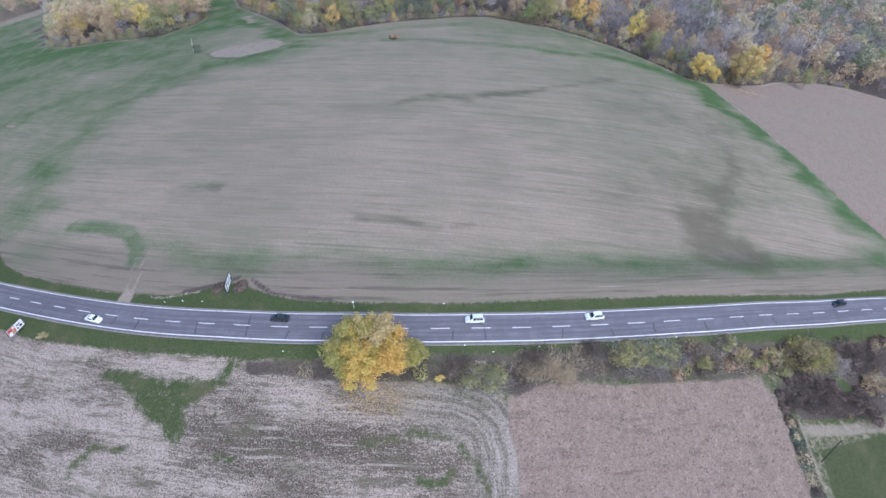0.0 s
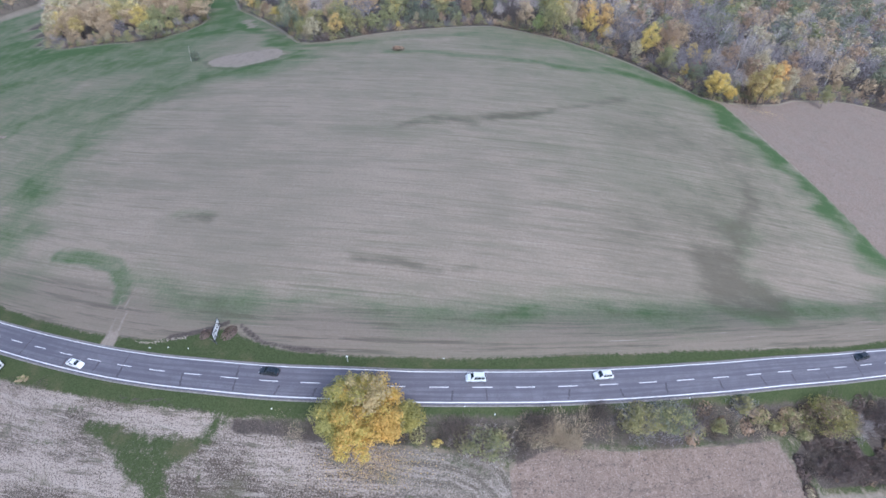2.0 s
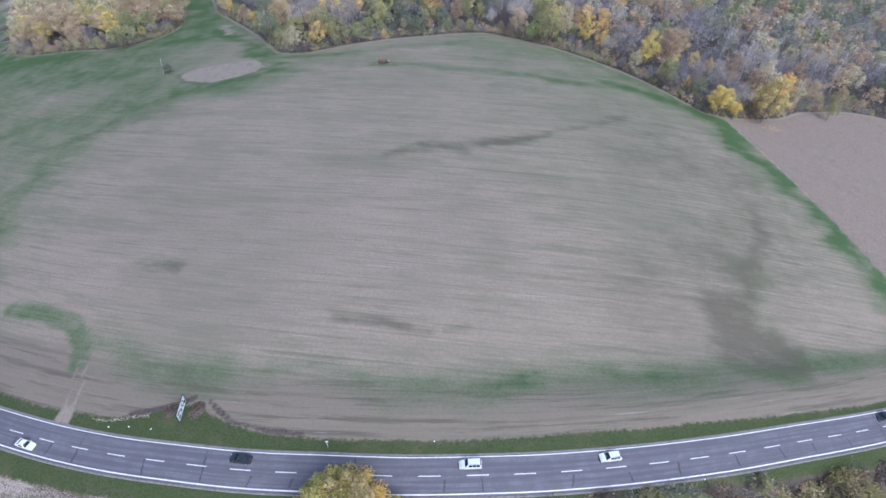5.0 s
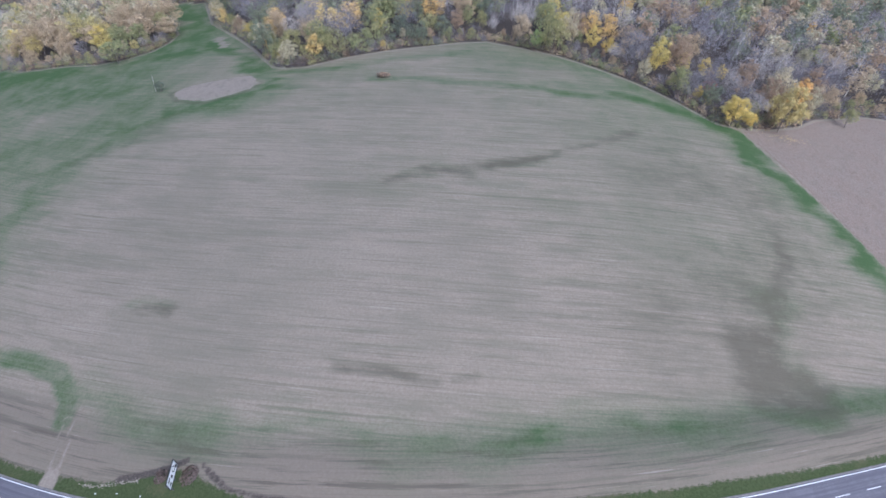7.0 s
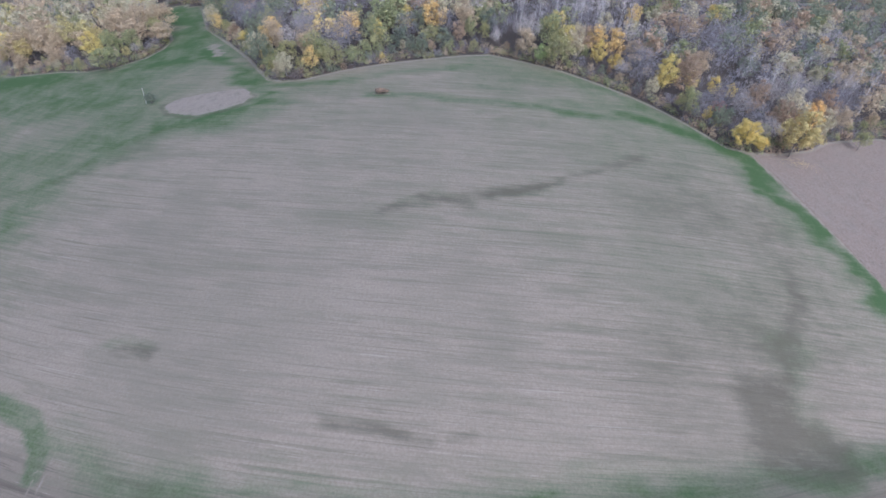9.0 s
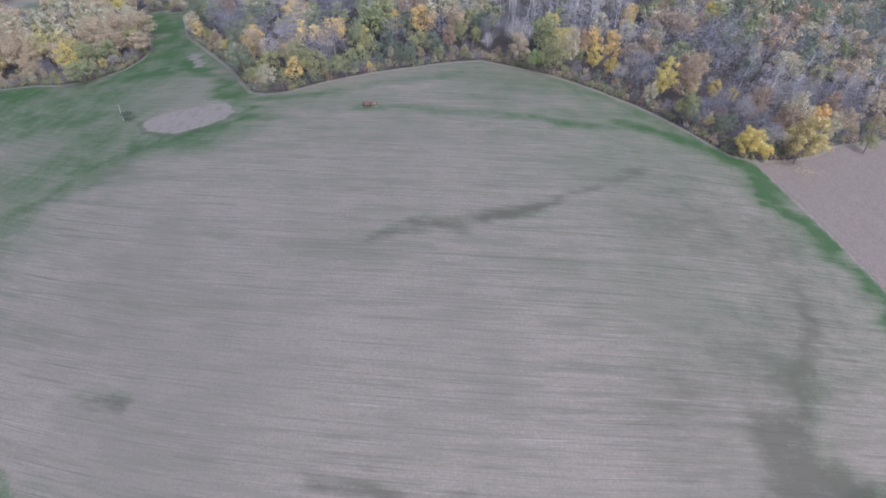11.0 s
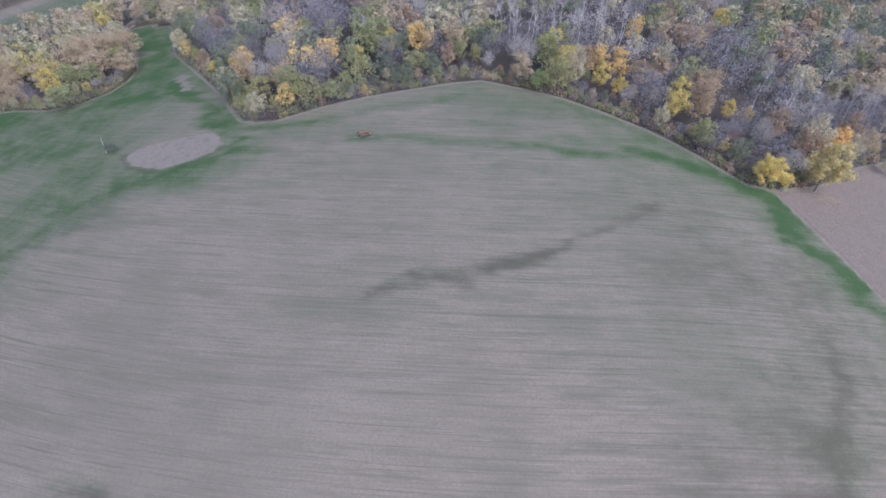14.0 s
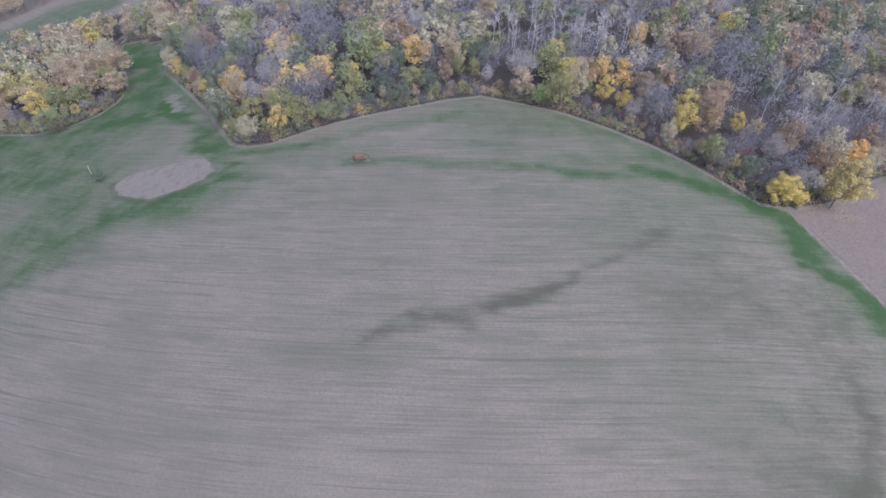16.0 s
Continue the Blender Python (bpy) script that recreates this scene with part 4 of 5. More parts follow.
def plume_twigs(rg, P, way, length, wide):
    """Thin kinked twigs that fan up and out of their clumps."""
    n = len(P)
    way = way + (0, 0, 0.45) + rg.normal(0, 0.4, (n, 3))
    way /= np.linalg.norm(way, axis=1)[:, None]
    side = np.cross(way, rg.normal(0, 1, (n, 3)))
    side /= np.linalg.norm(side, axis=1)[:, None] + 1e-9
    L = length * rg.uniform(0.5, 1.4, (n, 1))
    a, b = P - way * L * 0.6, P + way * L * 0.4
    c = (a + b) / 2 + rg.normal(0, 0.1, (n, 3)) * L
    return np.stack([a - side * wide, c - side * wide * 0.8, b, c + side * wide * 0.8], 1).reshape(-1, 3), np.arange(4 * n).reshape(-1, 4)


def twig_faces(rg, tips, n, length, wide, spread=0.6):
    """Thin twigs fanning up and out of the limb tips."""
    at = tips[rg.integers(0, len(tips), n)] + rg.normal(0, length * 0.22, (n, 3))
    mid = tips.mean(0)
    way = (at - mid) * spread / (np.abs(tips - mid).max() + 1e-6) + rg.normal(0, 0.5, (n, 3)) + (0, 0, 0.75)
    way /= np.linalg.norm(way, axis=1)[:, None]
    side = np.cross(way, rg.normal(0, 1, (n, 3)))
    side /= np.linalg.norm(side, axis=1)[:, None]
    L = length * rg.uniform(0.5, 1.3, (n, 1))
    kink = rg.normal(0, 0.12, (n, 3)) * L
    b = at + way * L
    V = np.stack([at - side * wide, (at + b) / 2 + kink - side * wide * 0.7, b, (at + b) / 2 + kink + side * wide * 0.7], 1).reshape(-1, 3)
    return V, np.arange(4 * n).reshape(-1, 4)


CROWN_WIDTH = {"yellow": 7.2, "gold": 7.6, "orange": 7.2, "olive": 8.4, "green": 8.2, "honey": 7.6, "tan": 7.8, "rust": 7.0, "pale": 7.6, "lime": 7.0, "red": 8.0, "twig": 9.0, "grey": 7.6, "birch": 4.2}


def tree_shape(kind, seed, detail):
    """Trunk and crown arrays of one tree about 12 m high. detail 1: edge of the wood, 0: deep in it."""
    rg = np.random.default_rng(seed)
    h, wide = 12.0, CROWN_WIDTH[kind]
    n = (500, 1750, 4600)[detail]
    size = (0.6, 0.36, 0.29)[detail]
    if kind in ("twig", "grey"):
        V, Q, tips = woody(rg, h, 3.8, stems=int(rg.integers(1, 3)), limbs=12 if detail else 6, r=0.014 if kind == "twig" else 0.011, sides=4 if detail else 3)
        P, way, _, _ = plume(rg, h, wide, 1.2 if kind == "twig" else 4.5, n if detail else 400, 26 if detail else 15, 0.16)
        CV, CQ = plume_twigs(rg, P, way, 0.85, 0.038 if detail else 0.085)
    elif kind == "birch":
        V, Q, tips = woody(rg, h * 1.05, 1.7, stems=1, fork=0.4, limbs=10 if detail else 7, r=0.0085, sides=4)
        CV, CQ = twig_faces(rg, tips, 420 if detail else 170, 1.0, 0.022 if detail else 0.04)
    else:
        V, Q, tips = woody(rg, h * 0.92, wide * 0.42, limbs=8 if detail else 4, r=0.016, sides=4 if detail else 3)
        P, way, _, _ = plume(rg, h, wide, h * (rg.uniform(0.05, 0.14) if detail else rg.uniform(0.12, 0.25)), n, (13, 26, 40)[detail], (0.15, 0.125, 0.105)[detail])
        CV, CQ = leaf_faces(rg, P, way + (0, 0, 0.25), size, 1.35)
        if kind in ("tan", "rust", "pale"):
            TV, TQ = twig_faces(rg, tips, n // 5, 1.5, 0.04 if detail else 0.06)
            CQ = np.concatenate([CQ, TQ + len(CV)])
            CV = np.concatenate([CV, TV])
    return np.array(V), np.array(Q), CV, CQ


KINDS = ["twig", "tan", "olive", "yellow", "green", "pale", "gold", "orange", "rust", "birch", "grey", "lime", "red", "honey"]
KIND_WORDS = {
    "twig": "bare grey-brown deciduous tree standing in the wood edge",
    "tan": "half-bare tree with tan autumn leaves in the wood edge",
    "olive": "broad tree with olive-green autumn foliage in the wood edge",
    "yellow": "tree with bright yellow autumn leaves in the wood edge",
    "green": "dark green leafy tree in the wood edge",
    "pale": "tree with thin pale yellow-green leaves in the wood edge",
    "gold": "golden autumn tree in the wood edge",
    "orange": "tree with orange autumn leaves in the wood edge",
    "rust": "thin tree with rusty brown leaves in the wood edge",
    "birch": "slender bare birch with white trunk and pale twigs",
    "grey": "tall bare tree with a dome of silver-grey twigs",
    "honey": "large tree with dull golden autumn leaves at the wood corner",
    "lime": "small fresh green tree at the wood edge",
    "red": "dark red shrubby tree in the wood edge",
}
TREE_MESH = {}
for kind, seed in (("yellow", 71), ("orange", 72), ("honey", 73)):
    V, Q, CV, CQ = tree_shape(kind, seed, 2)
    TREE_MESH[kind, 9] = (mesh_from("trunk", V, Q, [BARK]), mesh_from("crown", CV, CQ, [LEAF[kind]]))
for i, kind in enumerate(KINDS):
    for v in range(3):
        V, Q, CV, CQ = tree_shape(kind, 100 + 10 * i + v, 1)
        TREE_MESH[kind, v] = (mesh_from("trunk", V, Q, [BARK_PALE if kind == "birch" else BARK]), mesh_from("crown", CV, CQ, [LEAF[kind]]))


def plant(kind, x, y, h, turn, wide=1.0, v=None, label="", name="tree", group="trees along the wood edge"):
    trunk, crown = TREE_MESH[kind, int(rng.integers(0, 3)) if v is None else v]
    ob = base(name, x, y, turn, label=label or KIND_WORDS[kind], category="tree", group=group)
    k = h / 12.0
    for n, me in (("trunk", trunk), ("crown", crown)):
        share(n, me, ob, Matrix.Diagonal((k * wide, k * wide, k, 1)))
    return ob


def scatter(pts, lo, hi, gap, tries):
    """Places at least gap apart within an outline."""
    cell, grid, out = gap, {}, []
    X = rng.uniform(lo[0], hi[0], tries)
    Y = rng.uniform(lo[1], hi[1], tries)
    for x, y, ok in zip(X, Y, inside(X, Y, pts)):
        if not ok:
            continue
        i, j = int(x // cell), int(y // cell)
        if all((x - a) ** 2 + (y - b) ** 2 > gap * gap for u in (-1, 0, 1) for w2 in (-1, 0, 1) for a, b in grid.get((i + u, j + w2), ())):
            grid.setdefault((i, j), []).append((x, y))
            out.append((x, y))
    return out


def choose(weights):
    ks = list(weights)
    p = np.array([weights[k] for k in ks], float)
    return ks[int(rng.choice(len(ks), p=p / p.sum()))]


def wood_kind(x, y, depth):
    """Which tree grows where: leafy and coloured at the edge, bare behind, birches on the crest."""
    if x < -150 and y < 560:
        return choose({"tan": 7, "pale": 3, "olive": 2.2, "yellow": 0.3, "grey": 0.6, "twig": 1.0, "green": 0.4, "honey": 1.2})
    if depth < 15 and x < 32:
        return choose({"olive": 4.4, "green": 2.0, "yellow": 0.4, "pale": 1.2, "tan": 1.0, "gold": 0.4, "twig": 1.0, "rust": 0.5})
    if depth < 15:
        return choose({"tan": 1.8, "olive": 2.2, "yellow": 0.4, "twig": 3.2, "rust": 0.8, "pale": 0.8, "grey": 0.9, "green": 0.5})
    if 40 < x < 118 and 345 < y < 385:
        return choose({"birch": 6, "grey": 2, "twig": 2})
    if 150 < x < 225 and 278 < y < 312:
        return choose({"birch": 5, "grey": 3, "twig": 2})
    if x < 40 and depth < 45:
        return choose({"twig": 5, "grey": 1.6, "olive": 2.0, "green": 1.0, "pale": 1.4, "tan": 1.4, "gold": 0.4, "rust": 0.8})
    # far right: more bluish dark green trees, in place of blue distance haze
    if x > 175 and y > 360:
        return choose({"green": 3.2, "twig": 4, "olive": 0.8, "rust": 1.0, "pale": 0.9, "tan": 1.2, "grey": 0.8})
    return choose({"twig": 7, "grey": 0.9, "tan": 1.2, "olive": 0.9, "pale": 0.9, "yellow": 0.2, "rust": 0.6, "green": 0.8})


edge_line_xy = WOOD_FRONT[:28]
sites = []
for outline, front, lo, hi, gap, tries in ((WOOD, edge_line_xy, (-200, 230), (470, 600), 8.2, 28000), (LEFT_WOOD, LEFT_FRONT, (-365, 330), (-145, 545), 8.2, 8000)):
    S = np.array(scatter(outline, lo, hi, gap, tries))
    dep, _ = dist_line(S[:, 0], S[:, 1], front)
    sites += [(x, y, d) for (x, y), d in zip(S, dep) if d > 2.2]
    S = np.array(scatter(outline, lo, hi, 4.6, tries * 2))
    dep, _ = dist_line(S[:, 0], S[:, 1], front)
    sites += [(x, y, -d) for (x, y), d in zip(S, dep) if 1.8 < d < 11 and rng.random() < 0.8]
# trees that stand out: kind, x, y, height, width
WEST_TREES = [
    ("pale", -95, 389, 18, 18.7), ("pale", -146, 429, 19, 20.8), ("yellow", -134, 390, 11, 6.2), ("olive", -115, 362, 8, 6.3), ("yellow", -99, 341, 8, 7.5), ("rust", -109, 355, 8, 7.3),
    ("tan", -170, 364, 16, 17.8), ("tan", -201, 365, 14, 16.3), ("olive", -183, 359, 13, 12), ("tan", -163, 388, 17, 17.1), ("tan", -176, 390, 18, 9.2), ("pale", -203, 398, 18, 10.7),
    ("olive", -223, 402, 17, 12.2), ("gold", -215, 453, 18, 8.6), ("pale", -208, 427, 18, 15.6), ("olive", -172, 330, 13.2, 16.2), ("tan", -154, 362, 12, 14.8),
]
MIDDLE_TREES = [
    ("green", -80, 303, 18.5, 11.5), ("olive", -67, 302, 13.5, 11.6), ("gold", -54, 293, 12, 9), ("olive", -46, 295, 13.8, 11.3), ("olive", -36, 297, 10.5, 11), ("gold", -42, 329, 17, 17.2),
    ("grey", -61, 338, 17, 15.1), ("grey", -69, 337, 14, 7.8), ("yellow", -26, 327, 13, 5.6), ("olive", -20, 346, 20, 26), ("olive", -19, 339, 17, 16.2), ("yellow", -12, 343, 15, 9),
    ("green", -14, 320, 11, 11.4), ("green", -31, 332, 15, 9.2), ("olive", -20, 373, 19, 19),
]
MIDDLE_TREES_BEHIND = [
    ("gold", 2, 343, 18, 14.8), ("green", -6, 338, 17, 8.9), ("olive", 1, 322, 12, 13), ("green", 7, 318, 11, 9.9), ("rust", 15, 325, 13, 7.1), ("olive", 21, 330, 14, 6.7),
    ("olive", 28, 328, 13, 6.2), ("green", 31, 339, 16, 10.5), ("pale", 18, 364, 19, 12.4), ("pale", 33, 370, 19, 15.6), ("grey", 2, 376, 18, 12.8), ("twig", -47, 371, 20, 24),
    ("gold", -66, 364, 18, 16.3), ("olive", -57, 367, 17, 7.9),
]
EAST_TREES = [
    ("tan", 47, 308, 16, 11), ("lime", 53, 302, 12, 6.7), ("olive", 61, 299, 19.5, 13), ("olive", 64, 324, 15, 7.1), ("rust", 77, 322, 15, 14.3), ("gold", 84, 321, 17, 9.6),
    ("gold", 93, 317, 17, 11.6), ("yellow", 82, 305, 14, 7.8), ("yellow", 90, 301, 9.8, 7.7), ("tan", 101, 310, 14, 12.9), ("yellow", 105, 278, 17, 8.8), ("olive", 109, 259, 16, 9.6),
    ("gold", 117, 365, 18, 9.4),
]
CORNER_TREES = [
    ("yellow", 122, 286, 12, 6.5), ("yellow", 133, 285, 11, 6.4), ("yellow", 141, 284, 10, 5.7), ("red", 128, 267, 8, 6.2), ("olive", 126, 315, 16, 14.8), ("tan", 133, 305, 16, 11.4),
    ("green", 165, 317, 14, 11.6), ("pale", 192, 319, 15, 8.6), ("pale", 203, 317, 15, 8.1), ("yellow", 126.5, 238.8, 14.5, 11.5), ("yellow", 134, 238.6, 8.5, 5), ("honey", 149.5, 240.5, 21.5, 16),
    ("orange", 167, 262, 17, 10.6), ("olive", 195, 259, 10.2, 7.7),
]
FAR_TREES = [
    ("yellow", 179, 395, 18, 11.1), ("yellow", 202, 394, 16, 7.9), ("pale", 178, 335, 15, 7.3), ("pale", 125, 338, 15, 6), ("tan", 149, 360, 16, 15.3), ("tan", 220, 395, 16, 15.4),
    ("orange", 247, 381, 15, 6.6), ("green", 199, 388, 16, 14.9), ("green", 228, 370, 15, 19.6), ("rust", 241, 402, 16, 17.8), ("tan", 226, 334, 15, 12.7),
]
STANDOUT = WEST_TREES + MIDDLE_TREES + MIDDLE_TREES_BEHIND + EAST_TREES + CORNER_TREES + FAR_TREES
for kind, x, y, h, wd in STANDOUT:
    big_one = (kind, 9) in TREE_MESH and (x > 120 and y < 270)
    plant(kind, x, y, h, rng.uniform(0, 360), 12.0 * wd / (h * CROWN_WIDTH[kind]), 9 if big_one else None)
blocked = np.array([(x, y, 0.36 * wd + 0.6) for kind, x, y, h, wd in STANDOUT])
sites = [s for s in sites if not ((blocked[:, 0] - s[0]) ** 2 + (blocked[:, 1] - s[1]) ** 2 < blocked[:, 2] ** 2).any()]
# nothing tall grows close in front of them
in_front = lambda s: ((np.abs(blocked[:, 0] - s[0]) < 1.1 * blocked[:, 2]) & (blocked[:, 1] > s[1]) & (blocked[:, 1] - s[1] < 13)).any()
sites = [(x, y, -abs(d)) if in_front((x, y)) else (x, y, d) for x, y, d in sites]
sites.sort(key=lambda s: abs(s[2]) + (0 if -260 < s[0] < 215 and s[1] < 400 else 60))
SINGLE = 225
deep = []
for i, (x, y, d) in enumerate(sites):
    kind = wood_kind(x, y, abs(d))
    h = rng.uniform(5.0, 9.0) if d < 0 else rng.uniform(9.5, 15.5) if d < 8 else rng.uniform(15.5, 21.5)
    if kind == "birch":
        h = rng.uniform(19, 23)
    if i < SINGLE:
        plant(kind, x, y, h, rng.uniform(0, 360), rng.uniform(0.8, 1.1))
    elif y < 470 + 0.28 * max(0, x) and (x > -220 or y < 540):
        if x < 325 + 0.83 * (y - 340) and (x < 330 or rng.random() < 0.6):
            deep.append((kind, x, y, h))

far = scatter([(-480, 520), (-400, 572), (-345, 622), (-318, 700), (-520, 700)], (-520, 520), (-318, 700), 9.0, 3000)
deep += [(choose({"twig": 4, "tan": 3, "green": 2, "rust": 1, "pale": 1}), x, y, rng.uniform(14, 19)) for x, y in far]

# the body of the wood, past counting
SIMPLE = {(k, v): tree_shape(k, 500 + 10 * i + v, 0) for i, k in enumerate(KINDS) for v in range(4)}
bV, bQ, bS, n = [], [], [], 0
slots = [BARK, BARK_PALE] + [LEAF[k] for k in KINDS]
for kind, x, y, h in deep:
    V, Q, CV, CQ = SIMPLE[kind, int(rng.integers(0, 4))]
    f, k = rng.uniform(0, 6.28), h / 12.0
    wd = k * rng.uniform(0.85, 1.2)
    R = np.array([[math.cos(f) * wd, -math.sin(f) * wd, 0], [math.sin(f) * wd, math.cos(f) * wd, 0], [0, 0, k]])
    o = np.array([x, y, ground_z(x, y)])
    for A, F4, s in ((V, Q, 1 if kind == "birch" else 0), (CV, CQ, 2 + KINDS.index(kind))):
        bV.append(A @ R.T + o)
        bQ.append(F4 + n)
        bS.append(np.full(len(F4), s))
        n += len(A)
woods = mesh_from("woodland", np.concatenate(bV), np.concatenate(bQ), slots, np.concatenate(bS))
tagged(new("woodland", woods), "dense autumn wood of bare grey-brown and yellowing trees", "woodland", kind="stuff")


def thicket(name, spots, label, category="undergrowth"):
    """Low growth joined into one: rows of kind, x, y, radius, height, count."""
    V, Q, S, n, kinds = [], [], [], 0, sorted({s[0] for s in spots})
    for kind, x, y, r, h, count in spots:
        f, d = rng.uniform(0, 6.28, count), r * np.sqrt(rng.random(count))
        px, py = x + np.cos(f) * d, y + np.sin(f) * d
        dome = np.sqrt(np.clip(1 - (d / r) ** 2, 0.05, 1))
        P = np.c_[px, py, land(px, py) + h * dome * rng.uniform(0.25, 1.05, count)]
        out = np.c_[np.cos(f) * d / r, np.sin(f) * d / r, dome]
        if kind in ("twig", "reed", "dry"):
            P[:, 2] = land(px, py) - 0.05 + rng.uniform(0, 0.5, count) * h * dome
            A, F4 = twig_faces(rng, P, count, h * 0.8, 0.05)
        else:
            A, F4 = leaf_faces(rng, P, out, 0.42, 1.4)
        V.append(A), Q.append(F4 + n), S.append(np.full(len(F4), kinds.index(kind)))
        n += len(A)
    me = mesh_from(name, np.concatenate(V), np.concatenate(Q), [LEAF[k] for k in kinds], np.concatenate(S))
    return tagged(new(name, me), label, category, kind="stuff")


spots = []
for line in (WOOD_FRONT[:28], LEFT_FRONT):
    P, run = curve_through(line, 1.8)
    T = np.gradient(P, axis=0)
    T /= np.linalg.norm(T, axis=1)[:, None]
    for (x, y), (tx, ty) in zip(P, T):
        side = 1
        nx, ny = (-ty, tx)
        o = rng.uniform(0.6, 3.8)
        kind = choose({"olive": 3.6, "bramble": 2.2, "rust": 1.6, "twig": 1.6, "green": 1.2, "tan": 0.8})
        spots.append((kind, x + nx * o, y + ny * o, rng.uniform(1.5, 2.8), rng.uniform(2.2, 4.6), 110))
        o = rng.uniform(3.0, 8.5)
        kind = choose({"olive": 2.6, "bramble": 1.8, "rust": 1.5, "twig": 2.5, "green": 1.0, "tan": 0.8})
        spots.append((kind, x + nx * o, y + ny * o, rng.uniform(2.0, 3.2), rng.uniform(3.0, 6.0), 90))
for x, y, d in sites:
    if abs(d) < 60 and rng.random() < 0.85:
        kind = choose({"twig": 5, "bramble": 4, "rust": 0.8, "olive": 0.6, "green": 0.5})
        spots.append((kind, x + rng.normal(0, 2.5), y + rng.normal(0, 2.5), rng.uniform(2.2, 3.4), rng.uniform(2.0, 4.2), 40))
spots = [q for q in spots if inside(np.array([q[1]]), np.array([q[2]]), WOOD)[0] or inside(np.array([q[1]]), np.array([q[2]]), LEFT_WOOD)[0]]
thicket("undergrowth", spots, "low shrubs and brambles along the foot of the wood")


# ---- shrubs and trees by the road ----
def shrub(kinds, x, y, rx, ry, h, count, label, name="shrub", size=0.36, twigs=0, turn=0.0, category="shrub", group=""):
    """A many-stemmed shrub: stems under one or two kinds of foliage."""
    rx, ry, h, count = rx * 1.15, ry * 1.2, h * 1.15, int(count * 1.9)
    ob = base(name, x, y, turn, label=label, category=category, group=group)
    V, Q, tips = woody(rng, h * 0.8, min(rx, ry) * 0.55, stems=4, fork=0.2, limbs=14, r=0.02, sides=4)
    V = np.array(V) * (rx / max(rx, ry), ry / max(rx, ry), 1)
    share("stems", mesh_from("stems", V, Q, [BARK]), ob)
    for i, kind in enumerate(kinds):
        if kind in ("twig", "reed", "birch", "dry", "grey"):
            t2 = rng.normal(0, 0.45, (90, 3)) * (rx, ry, 0.35 * h) + (0, 0, h * 0.4)
            t2[:, 2] = np.clip(t2[:, 2], 0.1, h)
            A, F4 = twig_faces(rng, t2, count // len(kinds), max(0.7, h * 0.34), 0.035)
        else:
            A, F4 = crown_leaves(rng, np.zeros((0, 3)), h, 2.0, h * 0.12, count // len(kinds), size / 1.0, lobes=22)
            A = A * (1, 1, 1)
            c = A.reshape(-1, 4, 3)
            mid = c.mean(1, keepdims=True)
            A = ((c - mid) + mid * (rx, ry, 1)).reshape(-1, 3)
        share("foliage", mesh_from("foliage", A, F4, [LEAF[kind]]), ob)
    return ob


# the big roadside tree
rg = np.random.default_rng(42)
big = base("roadside_tree", -15.6, 71.2, 0, label="large round tree in golden yellow autumn leaf beside the road", category="tree")
V, Q, tips = woody(rg, 12.5, 7.6, stems=1, fork=0.22, limbs=22, r=0.026, sides=8)
share("trunk", mesh_from("trunk", V, Q, [BARK]), big)
P, way, bough, end = plume(np.random.default_rng(3), 14.8, 18.4, 1.6, 34000, 130, 0.08)
A, F4 = leaf_faces(np.random.default_rng(4), P, way + (0, 0, 0.25), 0.34, 1.6)
tint = rg.normal(0, 0.5, 130) + end[:, 0] * 0.13 - end[:, 1] * 0.04 + 0.15
tint = tint[bough] + rg.normal(0, 0.25, len(P))
leaf_kind = np.where((end[bough, 2] > 12.2) & (end[bough, 1] > -1) & (tint > -0.2), 3, np.where(tint > 0.55, 1, np.where(tint < -0.45, 2, 0)))
share("crown", mesh_from("crown", A, F4, [LEAF["roadside"], LEAF["amber"], LEAF["shade"], LEAF["straw"]], leaf_kind), big)

shrub(["shade", "olive", "shade"], -6.2, 72.2, 3.4, 3.2, 7.4, 3200, "olive-green young tree tucked beside the golden tree", "young_tree", category="tree")
shrub(["olive", "olive", "twig"], 44.5, 74.6, 4.4, 3.4, 5.8, 2400, "wide olive-green hedge bush with bare shoots")
shrub(["olive", "green", "olive", "twig"], 51.5, 75.2, 4.8, 3.6, 6.8, 3000, "dense olive and dark green hedge bush")
shrub(["grey", "olive", "dry"], 9.8, 68.4, 5.0, 3.8, 3.8, 3000, "half-bare grey shrub with a few olive leaves")
shrub(["dry", "dry"], 4.5, 71.8, 3.4, 2.6, 2.8, 1400, "bare grey-brown shrub beside the verge")
shrub(["yellow"], 0.2, 69.2, 1.3, 0.9, 1.2, 260, "small yellow-leaved bush at the field edge", size=0.28)
shrub(["dry", "dry"], 21.5, 73.2, 3.2, 2.4, 3.0, 1500, "bare grey shrub beside dry reeds")
shrub(["dry", "dry"], 36, 75.2, 3.0, 2.2, 3.0, 1300, "bare grey-brown shrub beside the verge")
shrub(["olive"], 64.5, 76.2, 1.9, 1.8, 3.2, 620, "yellow-green bush in the roadside hedge", size=0.3)
shrub(["olive", "twig"], 70.3, 80.0, 2.2, 2.0, 4.2, 900, "upright olive bush in the roadside hedge")
shrub(["dry", "olive", "tan"], 75.5, 79.4, 2.8, 2.2, 3.2, 1100, "half-bare tan bush in the roadside hedge")
shrub(["olive"], 79.6, 78.2, 1.7, 1.5, 2.4, 500, "yellow-green bush in the roadside hedge", size=0.3)
shrub(["dry", "dry"], 60.5, 77.2, 2.8, 2.0, 2.4, 1000, "bare grey-brown shrub beside the verge")
